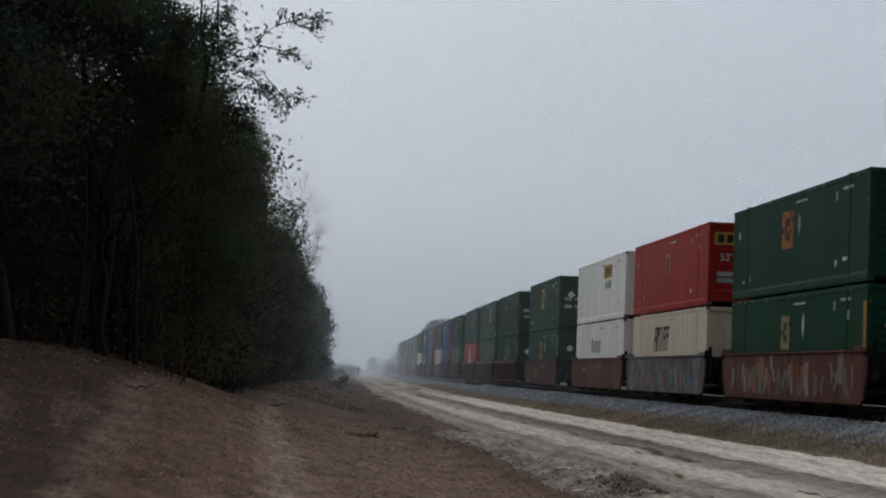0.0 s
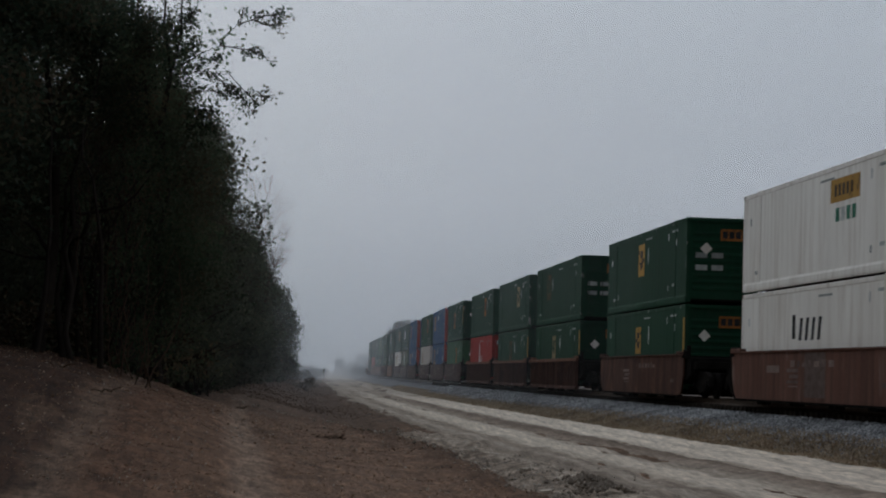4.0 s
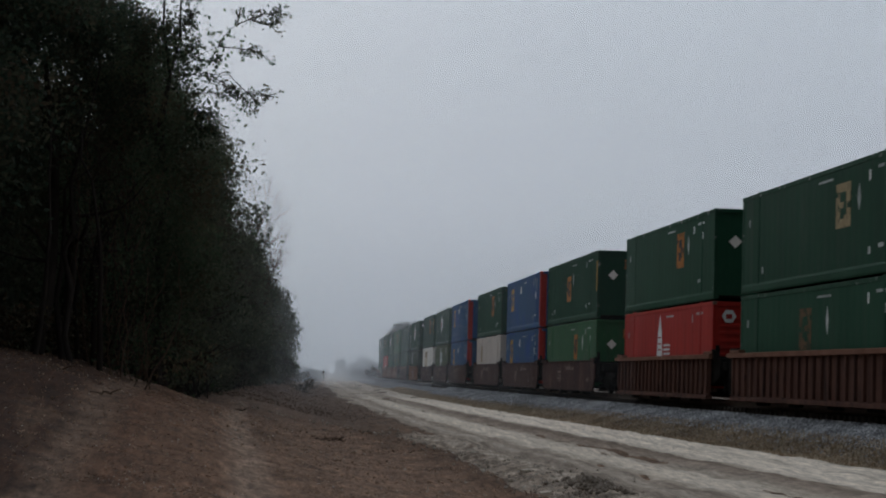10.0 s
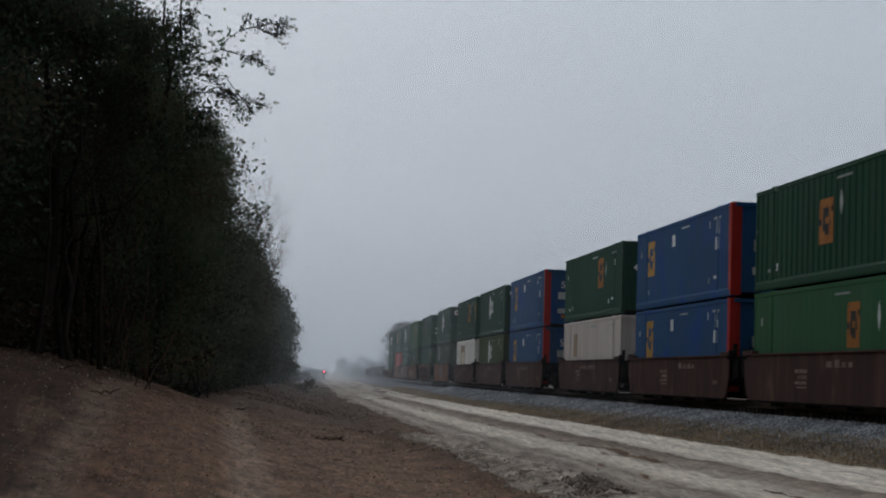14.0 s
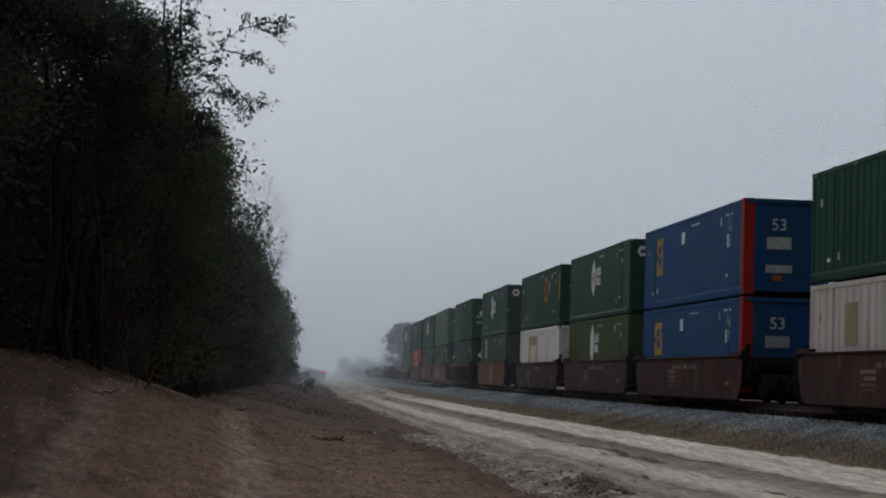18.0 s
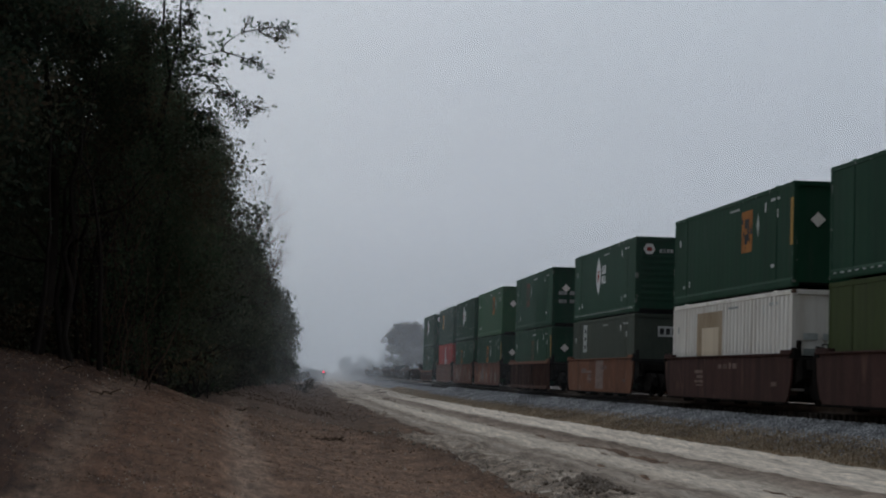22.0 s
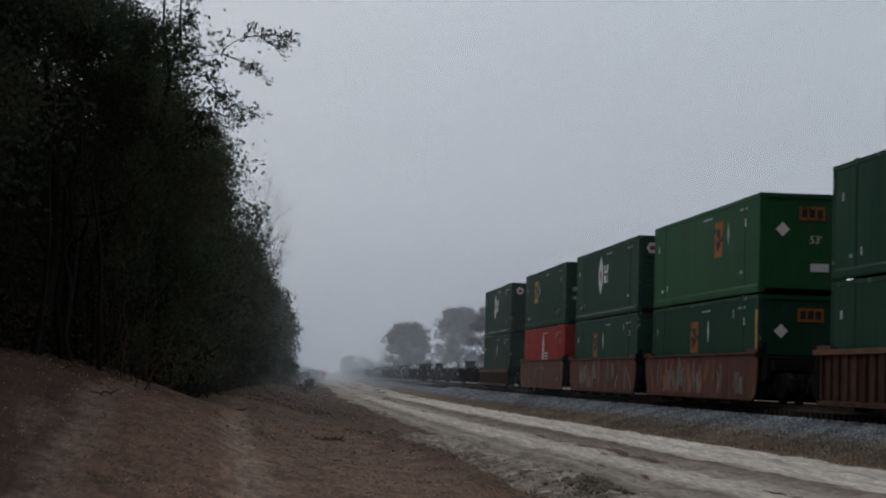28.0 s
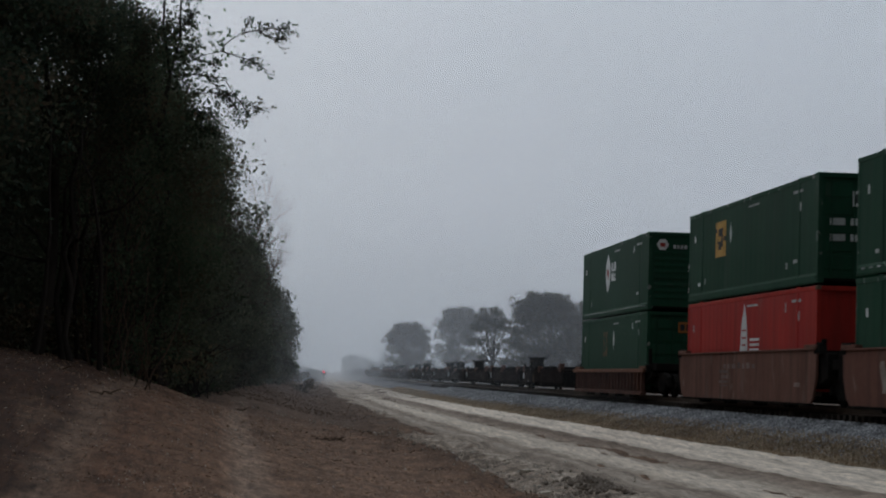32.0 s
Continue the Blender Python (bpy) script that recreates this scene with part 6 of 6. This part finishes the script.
# trailing corner, lower and upper container, and the car beneath: kind, colour, truck places
STACKS = (
    (-110.52, ("green", GREEN + ", amber panel", "lowamber:tan@0.46", "rib", "diamond", {"strip": "low"}), ("green", GREEN + ", faded amber panel", "amber:orange@0.46", "rib", "", {}),
     ("plate", "tag_rust", "rust-red well car with pale spray paint on its side", 0, 10.0)),
    (-90.18, ("cream", "cream steel container with dark slanted lettering bars", "bars@0.40", "plain", "", {}), ("red", "bright red container with a small amber emblem", "emblem@0.50", "rib", "nearsign", {}),
     ("plate", "tag_blue", "well car side covered in blue-grey spray paint", 0, 9.5)),
    (-71.47, ("white", "white steel container with small dark lettering bars", "smallbars@0.36", "plain", "", {}), ("white", "dirty white container with an amber sign panel", "sign@0.58", "rib", "", {}),
     ("plate", "red_rust", "faded red-brown well car with a grey patch", 0, 9.85)),
    (-46.95, ("green", GREEN + ", amber panel", "lowamber@0.45", "rib", "diamond sign", {"strip": "low"}), ("green", GREEN + ", amber panel", "amber@0.47", "rib", "diamond sign bars", {}),
     ("plate", "rust", "rusty brown single well car", -9.85, 9.85)),
    (-23.17, ("green", GREEN + ", amber panel", "lowamber:tan@0.45", "plain", "diamond sign", {"strip": "low"}), ("green", GREEN + ", orange panel", "amber:dull@0.30", "door", "sign bars lights", {}),
     ("rib", "rib_brown", "ribbed brown well car with a rusty top edge", -9.85, 9.75)),
    (-3.61, ("green", GREEN + ", amber panel", "lowamber:dull@0.45", "plain", "diamond", {"strip": "low"}), ("green", GREEN + ", amber panel", "amber:tan@0.66", "plain", "diamond label", {}),
     ("rib", "rib_brown", "ribbed brown well car with a rusty top edge", 0, 9.9)),
    (16.38, ("red", "bright red container with a white sail emblem", "sail@0.45", "rib", "disc 53", {}), ("green", GREEN + ", worn orange panel", "amber:orange@0.66", "plain", "diamond label", {}),
     ("rib", "rib_brown", "ribbed brown well car with a rusty top edge", 0, 9.85)),
    (39.74, ("green_mid", "lighter green container with amber panel", "lowamber:orange@0.62", "plain", "diamond sign 53", {}), ("green", "dark green ribbed container with amber panel and corner stripe", "amber:orange@0.46", "plain", "diamond sign 53 label column", {"strip": "high", "ribs": (0.55, 0.024)}),
     ("plate", "maroon", "dark maroon well car", -9.85, 9.63)),
    (59.01, ("blue", "blue container with a red corner band", "blue:panel@0", "plain", "big53", {"band": True}), ("blue", "blue container with a red corner band", "blue@0", "plain", "big53", {"band": True}),
     ("plate", "maroon", "dark maroon well car with a pale paint smear", 0, 9.78)),
    (78.57, ("fogged_white", "pinkish-white ribbed container greyed as in fog, with a rusty panel", "panel@0.23", "plain", "", {"ribs": (0.62, 0.026)}), ("green", "dark green ribbed container with a worn orange panel", "amber:orange@0.66", "plain", "diamond", {"ribs": (0.55, 0.024)}),
     ("plate", "maroon", "dark maroon well car", 0, 9.85)),
    (102.32, ("blue", "blue container with a red corner band", "blue:panel@0", "plain", "big53", {"band": True}), ("blue", "blue container with a red corner band", "blue@0", "plain", "big53", {"band": True}),
     ("plate", "maroon", "dark maroon well car with worn lettering", -9.85, 9.73)),
    (121.78, ("olive", "olive green container with a white pointed emblem", "lowleaf@0.43", "door", "sign", {}), ("green", GREEN + ", pointed white emblem", "leaf@0.43", "rib", "disc label", {}),
     ("plate", "maroon", "dark maroon well car with worn lettering", 0, 9.88)),
    (141.54, ("white", "grey-white ribbed container with a rust stain and cream patch", "stains@0", "plain", "bars", {"ribs": (0.46, 0.05)}), ("green", GREEN + ", amber panel, corner stripe", "amber:orange@0.66", "plain", "diamond", {"strip": "high"}),
     ("plate", "maroon", "dark maroon well car with worn lettering", 0, 9.85)),
    (165.37, ("sage", "faded grey-green ribbed container with a white panel", "whitepanel@0.22", "plain", "whitesign label", {"ribs": (0.55, 0.010)}), ("green", GREEN + ", pointed white emblem", "leaf@0.43", "rib", "disc 53 label", {}),
     ("plate", "orange_rust", "faded orange-red single well car", -9.85, 9.85)),
    (189.24, ("green", GREEN + ", amber panel", "lowamber:dull@0.52", "plain", "diamond sign", {"strip": "low"}), ("green", GREEN + ", faint red panel", "amber:red@0.36", "plain", "diamond sign 53 bars", {}),
     ("rib", "rib_brown", "ribbed brown single well car with a rusty top edge", -9.85, 9.85)),
    (213.03, ("green", GREEN + ", amber panel", "lowamber:orange@0.45", "plain", "diamond sign", {"strip": "low"}), ("green_mid", "green container with a worn orange panel", "amber:orange@0.66", "plain", "diamond sign 53 label column", {}),
     ("plate", "tag_rust", "rust-red well car with pale spray paint", -9.85, 9.7)),
    (232.41, ("green", GREEN + ", amber panel", "lowamber:orange@0.36", "door", "sign", {}), ("green", GREEN + ", pointed white emblem", "leaf@0.43", "rib", "disc", {}),
     ("plate", "tag_rust", "rust-red well car with pale spray paint", 0, 9.83)),
    (252.09, ("red", "bright red container with a white sail emblem", "sail@0.50", "plain", "", {}), ("green", GREEN + ", cream-amber panel", "amber@0.29", "door", "whitesign bars", {}),
     ("plate", "tan_rust", "faded tan-brown well car", 0, 9.85)),
    (275.69, ("green", GREEN + ", dull panel", "lowamber:dull@0.40", "door", "sign", {}), ("green", GREEN + ", pointed white emblem", "leaf@0.42", "rib", "disc 53 label", {}),
     ("rib", "rib_brown", "ribbed brown single well car with a rusty top edge", -9.85, 9.85)),
)
rg = random.Random(9)
for i, (corner, low_box, high_box, car) in enumerate(STACKS):
    s = corner - LONG / 2
    rolling(well_car(car[0], car[1], car[2], car[3], car[4], rg, top={18: 0.98, 17: 1.47}.get(i, 1.36 if car[1] == "maroon" else 1.42)), s)
    for j, (spec, z) in enumerate(((low_box, 0.27), (high_box, 3.24))):
        color, label, side, end, ends, more = spec
        rolling(container(i * 2 + j, color, label, side, end, ends, **more), s, z)


def spine_car(rg, hitch):
    """One unit of an empty spine car: deep centre sill, low side platforms, trailer hitches, truck at its far end."""
    w = tagged(new("spine_car"), "dark empty spine car for trailers", "railway car", "empty cars of the train")
    m = M["grimy"]
    part("sill", boxes("sill", [(-0.4, 0.4, -8.6, 8.6, 0.14, 1.05)], M["black"], 0.02), w)
    part("deck", boxes("deck", [(-1.3, 1.3, -7.9, 7.9, 0.93, 1.07)], m, 0.02), w)
    for x in (-1.36, 1.28):
        part("side_sill", boxes("side_sill", [(x, x + 0.08, -7.9, 7.9, 0.34, 1.05)], m, 0.01), w)
    for y in (-6.6, -2.2, 2.2, 6.6):
        part("outrigger", boxes("outrigger", [(-1.39, 1.39, y - 0.35, y + 0.35, 1.05, 1.05 + rg.uniform(0.08, 0.16))], M["black"], 0.02), w)
    for y in {0: (), 1: (5.4,), -1: (-5.4,), 2: (-5.4, 5.4)}[hitch]:
        h = part("hitch", boxes("hitch", [(-0.50, 0.50, y - 0.52, y + 0.52, 1.70, 1.78)], M["black"], 0.02), w, "black raised trailer hitch")
        for dy in (-0.36, 0.36):
            part("leg", prism("leg", [(y + dy * 1.35 - 0.09, 1.06), (y + dy - 0.09, 1.71), (y + dy + 0.09, 1.71), (y + dy * 1.35 + 0.09, 1.06)], -0.34, 0.34, M["black"]), h)
        part("strut", boxes("strut", [(-0.30, 0.30, y - 0.3, y + 0.3, 1.50, 1.60)], M["rust"], 0.01), h)
    for y in (-7.4, 0.6, 7.3):
        part("bracket", boxes("bracket", [(-1.42, -1.2, y - 0.25, y + 0.25, 0.9, 1.02 + rg.uniform(0.1, 0.35))], M["rust"], 0.02), w, "rusty tie-down bracket")
    part("stencil", boxes("stencil", [(-1.372, -1.355, 7.3, 7.6, 0.55, 0.85)], M["mark"]), w, "small white stencilled panel")
    part("end_post", boxes("end_post", [(-1.3, -1.2, 8.0, 8.1, 0.9, 1.35)], M["black"], 0.01), w)
    bogie(w, 9.0)
    return w


M["grimy"] = mat("grimy_dark_steel", (0.010, 0.008, 0.008), (0.026, 0.020, 0.018), 0.9, 0.8, 12, 0.2, squash=(1, 1, 0.35), spots=(0.06, 0.04, 0.03), spot_at=0.62, gloss=0.0)
hitches = [0, -1, 0, -1, 2, 0, 1, 1, 0, 1, 2, 0, -1, 2, 0, 1, -1, 2, 0, 1, -1, 2, 1, 0, 1, -1, 1]
for k, hitch in enumerate(hitches + [1, 1]):
    rolling(spine_car(rg, hitch), 289.6 + 18.3 * k)
# another stack far back in the fog
for k in range(10):
    s = 836.0 + 19.6 * k
    rolling(well_car("plate", "rust", "rusty well car far back in the fog", -9.85 if k == 0 else 0, 9.7, rg), s)
    for z in (0.34, 3.25):
        rolling(container(80 + 2 * k + (z > 1), "green", "dark container far back in the fog", "none", "plain", bare=True), s, z)

# ---- pieces of the track bed, nearest stretch ----
tie_me = boxes("tie", [(-1.16, 1.3, -0.11, 0.11, -0.49, -0.17)], M["tie"], 0.015)
ties = tagged(new("ties"), "dark creosoted wooden ties under the rails", "railway ties", kind="structure")
for k in range(300):
    m = on_track(38 + 0.53 * k)
    part("tie", tie_me, ties, at=m @ pose(0, 0, 0, 0, 0, random.Random(k).uniform(-1, 1)))


def scatter(name, count, s0, s1, across, size, material, label, category, sd, height):
    """Small stones strewn along the track, as one mesh of uneven lumps."""
    rng = np.random.default_rng(sd)
    q = rng.uniform(0, 1, count) ** 1.5
    y = s0 + (s1 - s0) * q
    u = across(rng, count, y)
    x = side_x(y) - u
    z = height(u, y)
    r = size * rng.uniform(0.6, 1.5, count) * (1 + q)
    base = np.array([(1, 0, 0), (-0.5, 0.87, 0), (-0.5, -0.87, 0), (0.1, 0.1, 0.75), (0.05, -0.1, -0.6)])
    vs = base[None] * r[:, None, None] * rng.uniform(0.7, 1.3, (count, 5, 1))
    a = rng.uniform(0, 6.28, count)
    ca, sa = np.cos(a)[:, None], np.sin(a)[:, None]
    vs = np.stack([vs[..., 0] * ca - vs[..., 1] * sa, vs[..., 0] * sa + vs[..., 1] * ca, vs[..., 2]], -1)
    vs += np.stack([x, y, z], -1)[:, None]
    tri = np.array([(0, 1, 3), (1, 2, 3), (2, 0, 3), (1, 0, 4), (2, 1, 4), (0, 2, 4)])
    fs = (np.arange(count)[:, None, None] * 5 + tri[None]).reshape(-1, 3)
    return tagged(new(name, mesh_of(name, vs.reshape(-1, 3).tolist(), fs.tolist(), material)), label, category, kind="stuff")


def bed_z(u, y):
    return np.interp(u, (0.1, 0.31, 0.59, 1.29, 2.14, 2.6), (-0.26, -0.37, -0.415, -0.60, -0.82, -0.93))


M["loose"] = leafy("crushed_stone", (0.12, 0.122, 0.128), (0.34, 0.342, 0.35), (0.68, 0.68, 0.68))
M["dry"] = leafy("dry_stones_and_grass", (0.24, 0.165, 0.105), (0.36, 0.265, 0.175), (0.54, 0.45, 0.345))
M["clod"] = leafy("earth_clods", (0.19, 0.120, 0.080), (0.30, 0.205, 0.145), (0.46, 0.35, 0.265))
M["rubble"] = leafy("dark_rubble", (0.13, 0.105, 0.084), (0.21, 0.172, 0.138), (0.36, 0.305, 0.25))
M["chip"] = leafy("pale_chips", (0.26, 0.215, 0.17), (0.38, 0.33, 0.275), (0.52, 0.47, 0.41))
M["straw"] = leafy("dry_grass_blades", (0.28, 0.215, 0.14), (0.40, 0.315, 0.215), (0.52, 0.43, 0.32))
M["brush"] = leafy("brown_dry_brush", (0.15, 0.10, 0.072), (0.22, 0.155, 0.112), (0.33, 0.245, 0.185))
scatter("loose_stones", 80000, 36, 170, lambda r, n, y: 0.16 + (1.5 + 0.4 * sm(70, 140, y)) * r.uniform(0, 1, n), 0.032, M["loose"], "loose grey crushed stone of the ballast shoulder", "stones", 1, bed_z)
scatter("verge_stones", 55000, 34, 230, lambda r, n, y: np.minimum(1.0 + 0.6 * sm(60, 130, y) + 1.95 * r.uniform(0, 1, n) ** 0.75, 2.95 + 0.12 * lattice(y / 0.8, y * 0, 12)), 0.021, M["dry"], "brown stones and dry tufts on the verge", "stones", 2, lambda u, y: np.maximum(ground_z(u, y), bed_z(u, y)) + 0.02)
scatter("earth_clods", 1500, 22, 60, lambda r, n, y: lip(y) + r.uniform(0, 1, n) ** 1.2 * 9, 0.016, M["clod"], "small earth clods over the dirt", "clods", 3, lambda u, y: ground_z(u, y) + 0.004)
scatter("bank_clods", 1400, 24, 70, lambda r, n, y: np.minimum(lip(y), 12) - 1.3 + r.normal(0, 0.6, n), 0.020, M["chip"], "crumbled earth clods along the eroded edge", "clods", 6, lambda u, y: ground_z(u, y) + 0.02)
scatter("pale_chips", 900, 24, 80, lambda r, n, y: lip(y) - 0.8 + r.normal(0, 0.5, n), 0.028, M["chip"], "pale stone chips along the crumbling edge", "stones", 4, lambda u, y: ground_z(u, y) + 0.02)
scatter("pale_flecks", 1500, 22, 75, lambda r, n, y: 11.2 + r.uniform(0, 1, n) * 9, 0.011, M["chip"], "small pale flecks scattered over the dirt", "stones", 5, lambda u, y: ground_z(u, y) + 0.006)


scatter("rubble", 420, 33.4, 36.8, lambda r, n, y: 9.45 + r.normal(0, 0.22, n), 0.032, M["rubble"], "dark broken rubble heaped beside the road", "rubble", 7, lambda u, y: ground_z(u, y) + 0.03 + 0.10 * np.exp(-((u - 9.45) / 0.3) ** 2))


def slab(u, y, w, d, sd):
    """A flat pale stone lying on the washed-out slope."""
    rng = np.random.default_rng(sd)
    x = float(side_x(y)) - u
    ring = [(w * (0.5 + 0.12 * rng.normal()) * math.cos(a), d * (0.5 + 0.12 * rng.normal()) * math.sin(a)) for a in np.arange(0, 6.28, 0.9)]
    ob = tagged(new("stone_slab", prism("stone_slab", ring, -0.10, 0.015, M["slab"], "z")), "flat pale broken stone slab on the eroded edge", "stone", "slabs along the edge")
    ob.matrix_basis = pose(x, y, float(ground_z(u, y)) + 0.06, rng.uniform(4, 10), rng.uniform(-10, 4), rng.uniform(-20, 20))


M["slab"] = mat("pale_slab", (0.46, 0.395, 0.32), (0.62, 0.545, 0.455), 0.9, 2, 20, 0.4)
for k, (u, y, w) in enumerate(((-0.35, 47.0, 0.30), (-0.4, 45.6, 0.34), (-0.35, 44.2, 0.24), (-0.4, 37.5, 0.30), (-0.35, 36.6, 0.22), (-0.4, 33.0, 0.26), (-0.8, 34.5, 0.2), (-1.2, 41.0, 0.2), (-0.4, 53.0, 0.25))):
    slab(float(lip(np.array(y))) + u - 0.15, y, w * 0.9, 0.20, k)


def blades(rng, u, y, h, w):
    """Upright dry blades: array (n, 4, 3)."""
    x = side_x(y) - u
    z = np.maximum(ground_z(u, y), np.where(u < 2.4, bed_z(u, y), -9)) + wobble(x, y, 0.8, 0.03) * (u > 3)
    c = np.stack([x, y, z], -1)
    lean = np.stack([rng.normal(0, 0.5, len(u)), rng.normal(0, 0.3, len(u)), np.ones(len(u))], -1) * h[:, None]
    side = np.stack([np.ones(len(u)), rng.normal(0, 0.3, len(u)), np.zeros(len(u))], -1) * w
    return np.stack([c - side, c + side, c + side * 0.4 + lean, c - side * 0.4 + lean], 1)


rng = np.random.default_rng(21)
n = 6000
by_ = 38 + 170 * rng.uniform(0, 1, n) ** 1.6
bu = 1.35 + 0.5 * sm(60, 130, by_) + 1.5 * rng.uniform(0, 1, n)
tagged(new("verge_grass", quads("verge_grass", blades(rng, bu, by_, rng.uniform(0.03, 0.13, n), 0.018), M["straw"])), "low dry brown grass along the ballast", "grass", kind="stuff")
n = 7000
by_ = 88 + 214 * rng.uniform(0, 1, n) ** 1.1
bu = 9.3 + 8.0 * rng.uniform(0, 1, n) ** 0.8 + 1.2 * lattice(by_ / 9, by_ * 0, 4)
tagged(new("rough_grass", quads("rough_grass", blades(rng, bu, by_, rng.uniform(0.02, 0.07, n) * (0.6 + 0.6 * (lattice(bu / 1.5, by_ / 6, 5) > 0)), 0.03), M["brush"])), "rough dry brown grass between the road and the wood", "grass", kind="stuff")
rng = np.random.default_rng(12)
n = 42000
ly = 22 + 40 * rng.uniform(0, 1, n) ** 1.3
lu = lip(ly) + 10.0 * rng.uniform(0, 1, n) ** 0.8
keep = ((np.abs(lu - 15.3) > 0.35) | (rng.uniform(0, 1, n) < 0.15)) & ((lu < 17) | (rng.uniform(0, 1, n) < 0.5))
ly, lu = ly[keep], lu[keep]
lx = side_x(ly) - lu
lz = ground_z(lu, ly) + wobble(lx, ly, 0.8, 0.03) + 0.012
flat = leaf_cloud(rng, np.stack([lx, ly, lz], -1), 1, 0.0, 0.05)
flat[..., 2] = lz[:, None] + np.abs(flat[..., 2] - lz[:, None]) * rng.uniform(0.05, 0.28, len(ly))[:, None]
tagged(new("leaf_litter", quads("leaf_litter", flat, M["litter"])), "fallen brown leaves strewn over the dirt", "leaf litter", kind="stuff")


# ---- what moves ----
def motions():
    """The train rolls on towards the camera; the branch nods in the wind."""
    for ob, s, z in MOVERS:
        walk(ob, [(t, on_track(s - travel(t), z=z)) for t in range(0, 33, 2)])
    walk(vane, [(t, pose(0, -0.12, 1.55, 0, a, 0)) for t, a in ((0, 0), (11.5, 0), (12.0, 78), (32, 78))])
    nods = ((0, 0), (0.5, 5), (1, 8), (1.5, 9), (2, 9.5), (2.5, 9), (3, 4.5), (3.5, 5), (5.5, -4), (6, -2), (6.5, 2), (7, 2.5), (8, 3), (9, 1.5), (10, 6), (10.5, 5), (11, 1.5),
            (11.5, -1), (12.5, -2.5), (13.5, -3.5), (14.5, -0.5), (16.5, -2.5), (17, -6), (17.5, -5), (18, -0.5), (18.5, 2), (19, -1.5), (19.5, -6), (20, -5.5), (20.5, -2.5),
            (21.5, -4), (24, -5), (25, -7.5), (25.5, -5), (27.5, -7), (28, -10), (28.5, -5.5), (29, -2), (29.5, 1), (30, 1), (30.5, -2), (31, -3.5), (32, -5))
    walk(branch, [(t, pose(*PIVOT, 0, -a, 0)) for t, a in nods])


motions()
